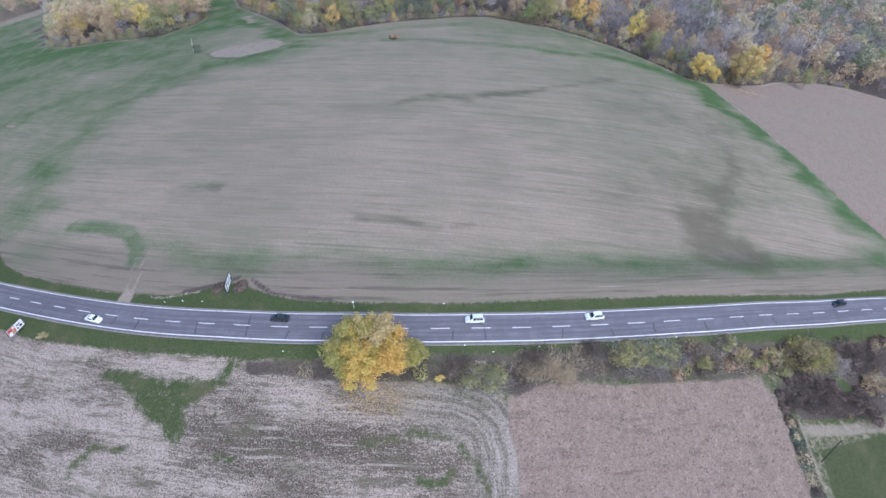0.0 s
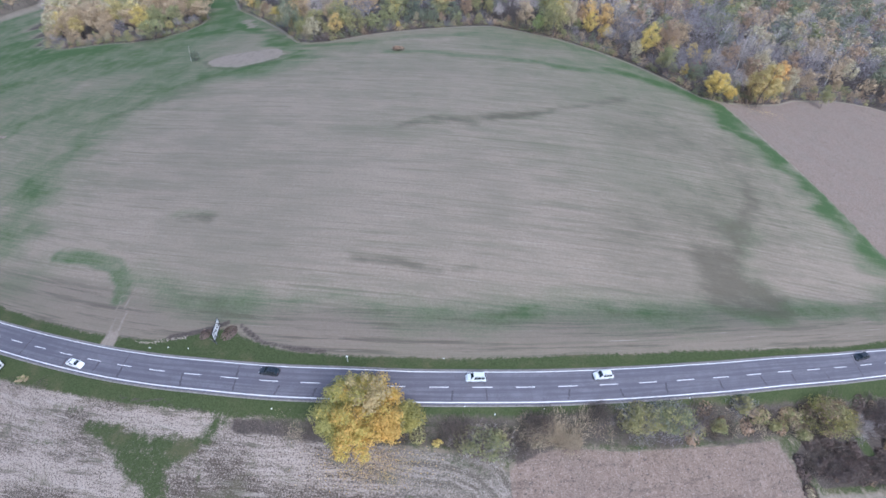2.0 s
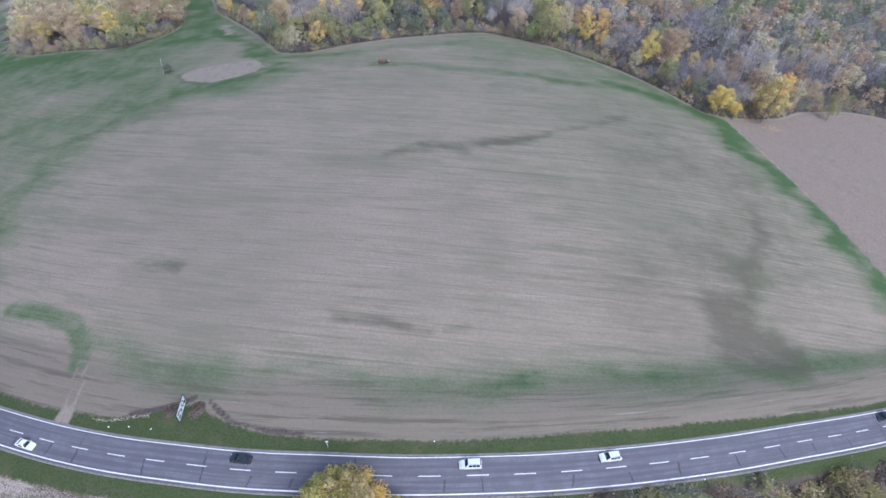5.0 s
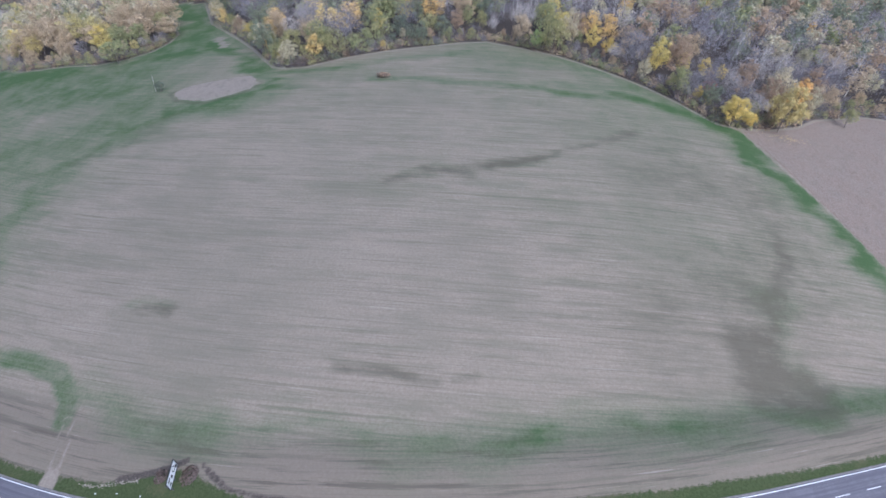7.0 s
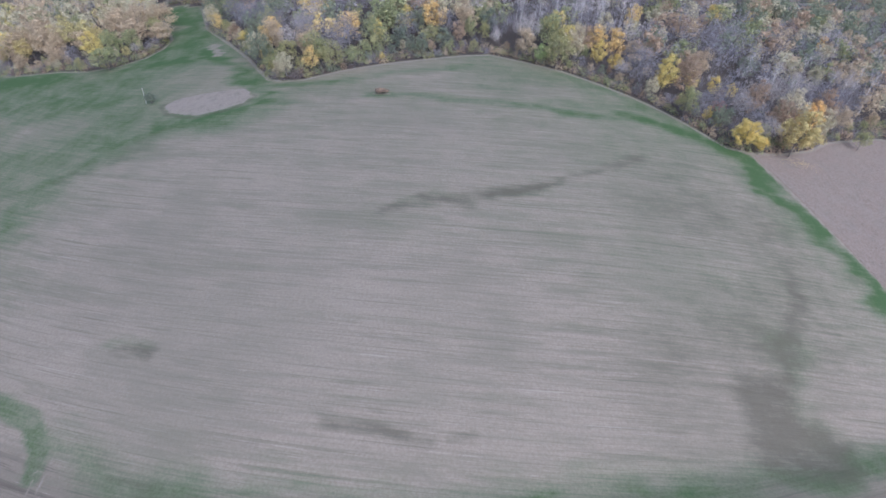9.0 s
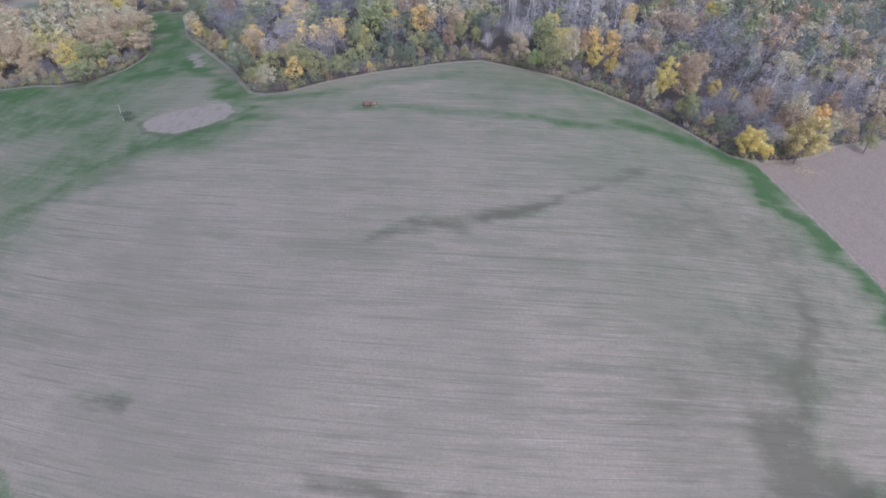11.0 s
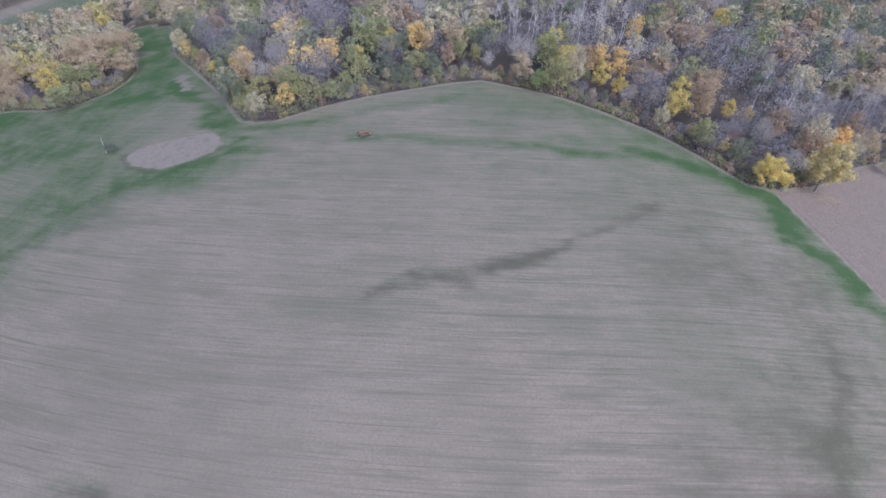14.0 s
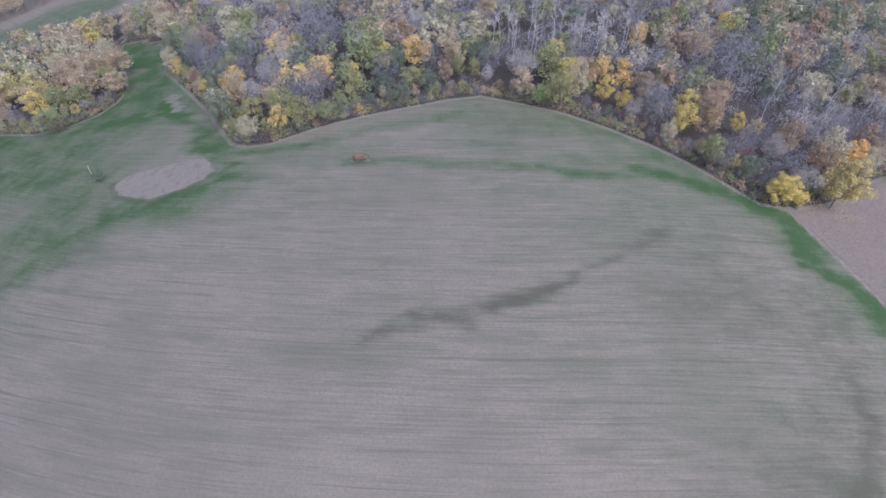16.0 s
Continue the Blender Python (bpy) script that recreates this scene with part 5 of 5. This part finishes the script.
shrub(["dry", "olive", "tan"], 84.5, 80.6, 2.6, 2.2, 3.0, 1000, "half-bare tan bush in the roadside hedge")
shrub(["olive", "shade", "rust", "dry", "olive"], 93.5, 80.5, 6.2, 4.6, 7.2, 6500, "spreading hedge tree with brownish gold leaves", "hedge_tree", category="tree", size=0.3)
shrub(["pale", "olive"], 87.0, 77.2, 2.0, 1.6, 2.2, 700, "yellow-green low bush beside the hedge tree", size=0.3)
shrub(["grey"], 104.5, 80.5, 2.2, 2.6, 3.4, 900, "grey leafless bush in rough grass")
shrub(["bramble", "dry"], 113, 83.5, 6.0, 4.2, 3.6, 4600, "dark purple-brown leafless thicket bush", size=0.26)
shrub(["pale", "tan", "twig"], 114.5, 77.5, 3.2, 4.0, 3.6, 1800, "pale yellowing bush at the garden edge")
shrub(["bramble", "bramble", "dry"], 94, 71.0, 5.5, 3.2, 2.2, 4600, "low reddish-brown bramble bush", size=0.24)
shrub(["bramble", "dry"], 103.5, 71.8, 5.5, 2.6, 2.0, 4000, "low dark brown bramble bush", size=0.24)
shrub(["tan", "olive"], -104, 90.2, 1.7, 1.2, 0.9, 300, "low brownish shrub behind the billboard")
shrub(["green", "green"], -125.2, 276.4, 2.3, 2.2, 4.6, 700, "small dark green bush beside the field pole", size=0.3)
shrub(["rust", "bramble", "rust"], -20.2, 265.4, 3.2, 1.8, 1.7, 520, "low rusty-red bush alone in the field")
spots = []
for x0, y0, x1, y1, k, kinds, h in ((-46, 74.2, -25, 72.0, 24, {"dry": 4, "reed": 1}, 0.3), (-8, 71.5, 20, 69.5, 30, {"dry": 6, "reed": 2, "olive": 1}, 1.3),
                                    (18, 72.5, 42, 74.5, 22, {"dry": 5, "reed": 3}, 1.3), (54, 75.5, 92, 80.5, 40, {"dry": 6, "reed": 2, "rust": 1.5, "olive": 1}, 1.5),
                                    (85, 71, 111, 70.6, 44, {"bramble": 4, "dry": 5, "rust": 1}, 1.5), (88, 76, 101, 75, 24, {"bramble": 4, "dry": 5}, 1.2), (100, 84, 128, 91, 30, {"bramble": 4, "dry": 4, "tan": 2}, 1.8),
                                    (106, 72, 118, 82, 18, {"bramble": 3, "tan": 2, "dry": 3}, 1.8), (-112, 91, -94, 87, 6, {"dry": 2}, 0.3), (-57, 94.6, -49, 94.2, 5, {"dry": 2, "bramble": 2, "reed": 1}, 0.22), (84.2, 72, 84.6, 44, 34, {"dry": 3, "green": 3, "bramble": 2, "pale": 1}, 0.8)):
    for _ in range(k):
        u = rng.random()
        spots.append((choose(kinds), x0 + (x1 - x0) * u, y0 + (y1 - y0) * u + rng.normal(0, 0.9), rng.uniform(1.2, 2.4), h * rng.uniform(0.7, 1.4), 210))
thicket("hedge_undergrowth", spots, "tangled brown brambles and bare shoots along the hedge")
spots = [("reed", 27 + rng.normal(0, 3.0), 71.6 + rng.normal(0, 0.9), 1.3, 2.0, 190) for _ in range(22)]
thicket("dry_reeds", spots, "flattened straw-coloured dry reeds beside the verge", "reeds")


def fallen_leaves(x, y, rx, ry, kinds, count, label):
    """Single leaves strewn on the ground, thinning out from the tree."""
    P = np.c_[x + rng.normal(0, rx, count), y + rng.normal(0, ry, count)]
    P = np.c_[P, land(P[:, 0], P[:, 1]) + 0.03]
    A, F4 = leaf_faces(rng, P, np.tile((0.0, 0.0, 1.0), (count, 1)), 0.19, 3.0)
    me = mesh_from("fallen_leaves", A, F4, [LEAF[k] for k in kinds], rng.integers(0, len(kinds), count))
    return tagged(new("fallen_leaves", me), label, "leaves", kind="stuff")


fallen_leaves(-13.5, 65.6, 5.6, 2.2, ["amber", "rust", "straw"], 3200, "fallen golden leaves strewn over the stubble by the tree")
fallen_leaves(152, 236.8, 5.0, 1.8, ["honey", "orange"], 450, "fallen orange leaves on bare soil at the wood corner")


# ---- vehicles ----
def paint(name, col, rough=0.3):
    m = Nodes(name, rough, 0.0, 0.5)
    m.b.inputs["Coat Weight"].default_value = 0.6
    v = m.coords()
    dust = m.ramp(m.noise(v, 2.5, 4, 0.6), 0.45, 0.75, 0.0, 0.25)
    return m.color(m.mix(dust, col, (0.32, 0.30, 0.27)))


PAINT_WHITE, PAINT_BLACK, PAINT_PALE = paint("car_paint_white", (0.80, 0.82, 0.84)), paint("car_paint_black", (0.015, 0.02, 0.028)), paint("car_paint_pale_blue", (0.74, 0.78, 0.81))
CAR_GLASS = plain("car_window_glass", (0.02, 0.028, 0.032), 0.08, vary=0.1, spec=0.6)
RUBBER = plain("tyre_rubber", (0.02, 0.02, 0.021), 0.85)
RIM = plain("wheel_rim_metal", (0.45, 0.46, 0.48), 0.35, 0.9)
PLASTIC = plain("dark_plastic_trim", (0.03, 0.03, 0.033), 0.6)
LAMP_CLEAR, LAMP_RED = plain("headlamp_lens", (0.75, 0.77, 0.8), 0.1, vary=0.05), plain("tail_lamp_red", (0.4, 0.015, 0.012), 0.2, vary=0.1)


def loft(sections):
    """A closed skin through rings of corners."""
    bm = bmesh.new()
    rings = [[bm.verts.new(p) for p in ring] for ring in sections]
    n = len(rings[0])
    for a, b in zip(rings, rings[1:]):
        for k in range(n):
            bm.faces.new((a[k], a[(k + 1) % n], b[(k + 1) % n], b[k]))
    bm.faces.new(rings[0][::-1]), bm.faces.new(rings[-1])
    bmesh.ops.recalc_face_normals(bm, faces=bm.faces)
    return bm


def quad(bm, pts, thick):
    """A thin pane from four corners, pushed out along its normal."""
    p = [Vector(q) for q in pts]
    nrm = (p[1] - p[0]).cross(p[3] - p[0]).normalized() * thick
    lo, hi = [bm.verts.new(q - nrm) for q in p], [bm.verts.new(q + nrm) for q in p]
    bm.faces.new(hi), bm.faces.new(lo[::-1])
    for k in range(4):
        bm.faces.new((lo[k], lo[(k + 1) % 4], hi[(k + 1) % 4], hi[k]))


def car(name, x, y, heading, coat, label, length, width, height, belt, bonnet, nose, screen, roof0, roof1, tail, bonnet_mat=None, rails=False):
    """A car facing along its own x. nose .. tail: where bonnet, screen, roof and rear begin, as shares of the length from the front."""
    ob = base(name, x, y, heading, ground_z(x, y) + LIFT, label=label, category="car", group="cars on the road")
    W, L = width / 2, length
    X = lambda u: L / 2 - u * L
    low, mid = 0.22, 0.55
    secs = []
    for u, top, wd in ((0.0, 0.62, 0.80), (0.03, 0.74, 0.93), (nose, bonnet, 0.97), (screen, belt, 1.0), (0.5, belt, 1.0), (tail, belt, 0.98), (0.97, belt - 0.04, 0.95), (1.0, belt - 0.14, 0.86)):
        w = W * wd
        bot = low + (0.12 if u in (0.0, 1.0) else 0)
        secs.append([(X(u), -w * 0.94, bot), (X(u), -w, mid), (X(u), -w * 0.93, top), (X(u), w * 0.93, top), (X(u), w, mid), (X(u), w * 0.94, bot)])
    body = part("body", loft(secs), coat, ob)
    body.data.polygons.foreach_set("use_smooth", [False] * len(body.data.polygons))
    if bonnet_mat:
        bm = bmesh.new()
        quad(bm, [(X(0.05), -W * 0.8, 0.775), (X(screen), -W * 0.86, belt + 0.012), (X(screen), W * 0.86, belt + 0.012), (X(0.05), W * 0.8, 0.775)], 0.012)
        part("bonnet", bm, bonnet_mat, ob, "dark bonnet")
    wb, wr = W * 0.92, W * 0.74
    zb, zr = belt - 0.01, height
    cab = [[(X(screen), -wb, zb), (X(screen), wb, zb), (X(screen) - 0.01, wb * 0.98, zb + 0.01), (X(screen) - 0.01, -wb * 0.98, zb + 0.01)]]
    for u, z, w in ((roof0, zr - 0.05, wr), (roof0 + 0.04, zr, wr), ((roof0 + roof1) / 2, zr + 0.015, wr), (roof1, zr - 0.03, wr * 0.98)):
        cab.append([(X(u), -wb, zb), (X(u), wb, zb), (X(u), w, z), (X(u), -w, z)])
    cab.append([(X(tail + 0.03), -wb * 0.97, zb), (X(tail + 0.03), wb * 0.97, zb), (X(tail + 0.03) + 0.01, wb * 0.95, zb + 0.02), (X(tail + 0.03) + 0.01, -wb * 0.95, zb + 0.02)])
    part("roof", loft(cab), coat, ob)

    def lerp(a, b, s):
        return tuple(p + (q - p) * s for p, q in zip(a, b))

    def pane(nm, a, b, c, d, inset=0.1):
        mid4 = [sum(v) / 4 for v in zip(a, b, c, d)]
        bm = bmesh.new()
        quad(bm, [lerp(q, mid4, inset) for q in (a, b, c, d)], 0.018)
        part(nm, bm, CAR_GLASS, ob, "dark tinted glass")

    pane("windscreen", (X(screen), -wb, zb + 0.02), (X(screen), wb, zb + 0.02), (X(roof0), wr, zr - 0.05), (X(roof0), -wr, zr - 0.05))
    pane("rear_window", (X(tail + 0.03), wb, zb + 0.02), (X(tail + 0.03), -wb, zb + 0.02), (X(roof1), -wr, zr - 0.03), (X(roof1), wr, zr - 0.03), 0.16)
    us = [roof0 + 0.02, roof0 + (roof1 - roof0) * 0.36, roof0 + (roof1 - roof0) * 0.70, roof1]
    for sgn in (-1, 1):
        for a, b in zip(us, us[1:]):
            q = [(X(a), sgn * wb, zb + 0.03), (X(b), sgn * wb, zb + 0.03), (X(b), sgn * (wr + 0.02), zr - 0.07), (X(a), sgn * (wr + 0.02), zr - 0.07)]
            pane("side_window", *(q if sgn < 0 else q[::-1]), 0.1)
        bm = box(bmesh.new(), X(screen) - 0.15, sgn * (W + 0.07), zb + 0.06, 0.12, 0.16, 0.12, 0.03)
        part("wing_mirror", bm, coat, ob)
        part("headlight", box(bmesh.new(), X(0.02), sgn * W * 0.68, 0.66, 0.12, 0.34, 0.14, 0.03), LAMP_CLEAR, ob, "clear headlight")
        part("tail_light", box(bmesh.new(), X(0.992), sgn * W * 0.78, belt - 0.22, 0.06, 0.16, 0.3, 0.02), LAMP_RED, ob, "red tail light")
        part("sill", box(bmesh.new(), 0, sgn * W * 0.93, 0.27, L * 0.5, 0.06, 0.12, 0.02), PLASTIC, ob)
        if rails:
            part("roof_rail", box(bmesh.new(), X((roof0 + roof1) / 2), sgn * wr * 0.93, zr + 0.05, L * 0.4, 0.045, 0.05, 0.015), PLASTIC, ob)
        for u in (0.17, 0.81):
            r = 0.32
            bm = bmesh.new()
            bmesh.ops.create_cone(bm, cap_ends=True, segments=18, radius1=r, radius2=r, depth=0.21, matrix=pose(X(u), sgn * (W - 0.09), r, 90))
            bmesh.ops.bevel(bm, geom=[e for e in bm.edges if len(e.link_faces) == 2 and abs(e.calc_face_angle(0)) > 1.0], offset=0.04, segments=2, affect="EDGES")
            tyre = part("tyre", bm, RUBBER)
            wheel = tyre
            wheel.name = "wheel"
            wheel.parent = ob
            bm = bmesh.new()
            bmesh.ops.create_cone(bm, cap_ends=True, segments=16, radius1=0.2, radius2=0.17, depth=0.05, matrix=pose(X(u), sgn * (W + 0.01), r, 90 * sgn))
            part("rim", bm, RIM, wheel, "metal rim")
    for u, z in ((0.0, 0.42), (1.0, 0.42)):
        part("bumper", box(bmesh.new(), X(u) + (0.02 if u == 0 else -0.02), 0, z, 0.16, W * 1.7, 0.26, 0.05), PLASTIC if bonnet_mat else coat, ob)
    return ob


def lane(x, off):
    s = float(np.interp(x, ROAD[:, 0], ROAD_RUN))
    p = road_point(s, off, 0)
    i = int(np.interp(x, ROAD[:, 0], np.arange(len(ROAD))))
    return p.x, p.y, math.degrees(math.atan2(ROAD_T[i, 1], ROAD_T[i, 0]))


def put_car(name, x, off, west, *rest, **more):
    px, py, turn = lane(x, off)
    return car(name, px, py, turn + (180 if west else 0), *rest, **more)


put_car("hatchback_car", -38.1, 1.75, True, PAINT_BLACK, "black estate car driving on the asphalt road", 4.45, 1.78, 1.46, 0.92, 0.86, 0.10, 0.27, 0.42, 0.82, 0.93)
put_car("van", 8.7, 1.7, True, PAINT_PALE, "small pale blue-white passenger van on the road", 4.35, 1.82, 1.80, 1.05, 0.98, 0.10, 0.24, 0.38, 0.93, 0.96, rails=True)
put_car("suv_car", 37.9, 1.75, True, PAINT_WHITE, "white estate car with dark bonnet on the road", 4.5, 1.82, 1.62, 0.98, 0.93, 0.10, 0.28, 0.42, 0.88, 0.95, bonnet_mat=PAINT_BLACK, rails=True)
put_car("saloon_car", -88.8, -1.9, False, PAINT_WHITE, "white saloon car driving on the asphalt road", 4.4, 1.78, 1.45, 0.92, 0.86, 0.10, 0.28, 0.43, 0.70, 0.86)
put_car("hatchback_car", 113.6, 1.9, True, PAINT_BLACK, "black hatchback car driving on the asphalt road", 4.2, 1.76, 1.48, 0.93, 0.87, 0.10, 0.27, 0.42, 0.84, 0.94)

# ---- billboards ----
STEEL = plain("weathered_grey_steel", (0.16, 0.16, 0.17), 0.6, 0.5, vary=0.3)
BOARD_WHITE, BOARD_RED, BOARD_DARK = plain("poster_white", (0.93, 0.93, 0.93), 0.35, vary=0.04), plain("poster_red", (0.55, 0.09, 0.07), 0.6, vary=0.15), plain("poster_black", (0.025, 0.025, 0.03), 0.6, vary=0.2)
BOARD_TAN = plain("poster_tan", (0.55, 0.33, 0.22), 0.6, vary=0.15)


def billboard(x, y, turn, label, wide, high, clear, red):
    """A board on three legs; its poster faces local -y."""
    ob = base("billboard", x, y, turn, label=label, category="billboard")
    zc = clear + high / 2
    part("panel", box(bmesh.new(), 0, 0, zc, wide, 0.10, high, 0.01), STEEL, ob)
    part("poster", box(bmesh.new(), 0, -0.06, zc, wide - 0.16, 0.02, high - 0.16), BOARD_WHITE, ob, "white poster with plain dark shapes")
    for cx, cz, sx, sz in ((0, zc + high / 2, wide + 0.14, 0.14), (0, zc - high / 2, wide + 0.14, 0.14), (-wide / 2, zc, 0.14, high - 0.14), (wide / 2, zc, 0.14, high - 0.14)):
        part("frame_bar", box(bmesh.new(), cx, -0.02, cz, sx, 0.16, sz, 0.015), BOARD_DARK, ob)
    for k in (-0.36, 0.0, 0.36):
        part("leg", box(bmesh.new(), k * wide, 0.12, (clear + high) / 2 - 0.2, 0.12, 0.12, clear + high + 0.4, 0.01), STEEL, ob)
        bm = bmesh.new()
        r = bmesh.ops.create_cube(bm, size=1, matrix=Matrix.Translation((k * wide, 0.12 + 0.55, clear * 0.5)) @ pose(0, 0, 0, -28) @ Matrix.Diagonal((0.08, 0.08, clear + 1.2, 1)))
        part("brace", bm, STEEL, ob)
    shapes = []
    if red:
        shapes = [(BOARD_RED, -wide * 0.235, zc, wide * 0.50, high * 0.92), (BOARD_TAN, -wide * 0.16, zc - high * 0.1, wide * 0.18, high * 0.5), (BOARD_WHITE, -wide * 0.34, zc - high * 0.2, wide * 0.2, high * 0.5), (BOARD_WHITE, -wide * 0.1, zc + high * 0.26, wide * 0.14, high * 0.26),
                  (BOARD_DARK, wide * 0.2, zc + high * 0.14, wide * 0.26, high * 0.16), (BOARD_DARK, wide * 0.3, zc - high * 0.16, wide * 0.2, high * 0.26), (BOARD_DARK, wide * 0.09, zc - high * 0.2, wide * 0.1, high * 0.2)]
    else:
        shapes = [(BOARD_DARK, -wide * 0.05, zc - high * 0.05, wide * 0.13, high * 0.36), (BOARD_DARK, wide * 0.22, zc + high * 0.06, wide * 0.26, high * 0.56), (BOARD_WHITE, wide * 0.22, zc + high * 0.08, wide * 0.18, high * 0.38),
                  (BOARD_DARK, -wide * 0.28, zc + high * 0.2, wide * 0.26, high * 0.2), (BOARD_DARK, wide * 0.4, zc - high * 0.2, wide * 0.14, high * 0.4), (BOARD_DARK, -wide * 0.32, zc - high * 0.22, wide * 0.2, high * 0.24)]
    for k, (mat, cx, cz, sx, sz) in enumerate(shapes):
        bm = bmesh.new()
        bmesh.ops.create_circle(bm, cap_ends=True, segments=4 if k == 0 else 10, radius=0.62 if k == 0 else 0.5, matrix=Matrix.Translation((cx, -0.075 - 0.004 * k, cz)) @ pose(0, 0, 0, 90) @ Matrix.Diagonal((sx, sz, 1, 1)) @ pose(0, 0, 0, 0, 0, 45 if k == 0 else 0))
        part("printed_shape", bm, mat, ob)
    return ob


billboard(-52.7, 93.9, 95, "roadside billboard with white poster on steel legs", 5.1, 2.5, 1.3, False)
billboard(-112.6, 92.6, 82, "roadside billboard with red and white poster", 5.1, 2.5, 1.3, True)


# ---- poles, posts and litter ----
def rod(bm, a, b, r0, r1, n=8):
    V, Q = [], []
    limb(V, Q, a, b, r0, r1, n)
    vs = [bm.verts.new(v) for v in V]
    for q in Q:
        bm.faces.new([vs[i] for i in q])
    bm.faces.new(vs[n:])
    return bm


pole = base("utility_pole", 88.7, 57.7, 20, label="dark wooden utility pole with short crossarm on the lawn", category="pole")
TARRED = plain("tarred_dark_wood", (0.05, 0.043, 0.04), 0.85, vary=0.3)
part("shaft", rod(bmesh.new(), (0, 0, -0.5), (0, 0, 9.3), 0.13, 0.09, 10), TARRED, pole)
part("crossarm", box(bmesh.new(), 0, 0, 9.0, 1.3, 0.14, 0.14, 0.02), TARRED, pole)
for k in (-0.6, 0, 0.6):
    part("insulator", rod(bmesh.new(), (k, 0, 9.05), (k, 0, 9.4), 0.06, 0.045, 8), BOARD_DARK, pole)
pole = base("field_pole", -128.3, 277.2, 0, label="pale leaning wooden pole standing alone in the field", category="pole")
part("shaft", rod(bmesh.new(), (0, 0, -0.4), (0.9, 0.2, 7.4), 0.11, 0.08, 9), plain("bleached_wood", (0.55, 0.52, 0.47), 0.9, vary=0.25), pole)
part("cap", rod(bmesh.new(), (0.9, 0.2, 7.4), (0.91, 0.2, 7.55), 0.14, 0.08, 9), STEEL, pole)
sign = base("road_sign", -20.2, 85.3, 12, label="small white road sign on a thin post", category="sign")
part("post", rod(bmesh.new(), (0, 0, -0.3), (0.05, 0, 2.1), 0.035, 0.035, 8), BOARD_WHITE, sign)
part("plate", box(bmesh.new(), 0.05, 0, 2.2, 0.5, 0.03, 0.45, 0.01), BOARD_WHITE, sign)
for x, y in ((-4.9, 74.8), (6.1, 75.6), (12.6, 74.4), (-36.1, 76.2), (37.3, 76.9), (23.4, 75.7), (57.7, 80.2), (-70.2, 93.1), (-65.2, 92.6), (1.5, 85.9), (-59.7, 91.6)):
    bm = bmesh.new()
    bmesh.ops.create_icosphere(bm, subdivisions=2, radius=0.2)
    for v in bm.verts:
        v.co *= 0.7 + 0.6 * noise.noise(v.co * 6 + Vector((x, y, 0)))
        v.co.z = max(-0.04, v.co.z * 0.6)
    ob = part("litter_bag", bm, BOARD_WHITE)
    ob.matrix_basis = pose(x, y, ground_z(x, y) + 0.05, 0, 0, rng.uniform(0, 360))
    tagged(ob, "crumpled white plastic litter lying in the grass", "litter", "litter on the verges")
# pale field stones turned up along the edge of the sown field
bm = bmesh.new()
for _ in range(160):
    x = rng.uniform(-75, -61)
    y = float(np.interp(x, [-75, -70, -62], [95.2, 94.4, 94.6])) + rng.normal(0, 0.18)
    r = rng.uniform(0.04, 0.13)
    bmesh.ops.create_icosphere(bm, subdivisions=1, radius=r, matrix=pose(x, y, ground_z(x, y) + r * 0.4, *rng.uniform(0, 90, 3)) @ Matrix.Diagonal((1.3, 1, 0.7, 1)))
tagged(part("field_stones", bm, plain("pale_field_stone", (0.36, 0.31, 0.27), 0.9, vary=0.3)), "scattered pale stones along the field edge", "stones", kind="stuff")
heap = bmesh.new()
bmesh.ops.create_icosphere(heap, subdivisions=3, radius=1.6)
for v in heap.verts:
    v.co *= 0.8 + 0.5 * noise.noise(v.co * 1.3)
    v.co = Vector((v.co.x * 2.2, v.co.y * 0.8, max(-0.1, v.co.z * 0.45)))
ob = part("soil_heap", heap, plain("heap_of_earth", (0.22, 0.18, 0.15), 0.95, vary=0.5, scale=1.5))
ob.matrix_basis = pose(-199, 224, ground_z(-199, 224), 0, 0, -12)
tagged(ob, "low heap of earth and straw in the open field", "heap")
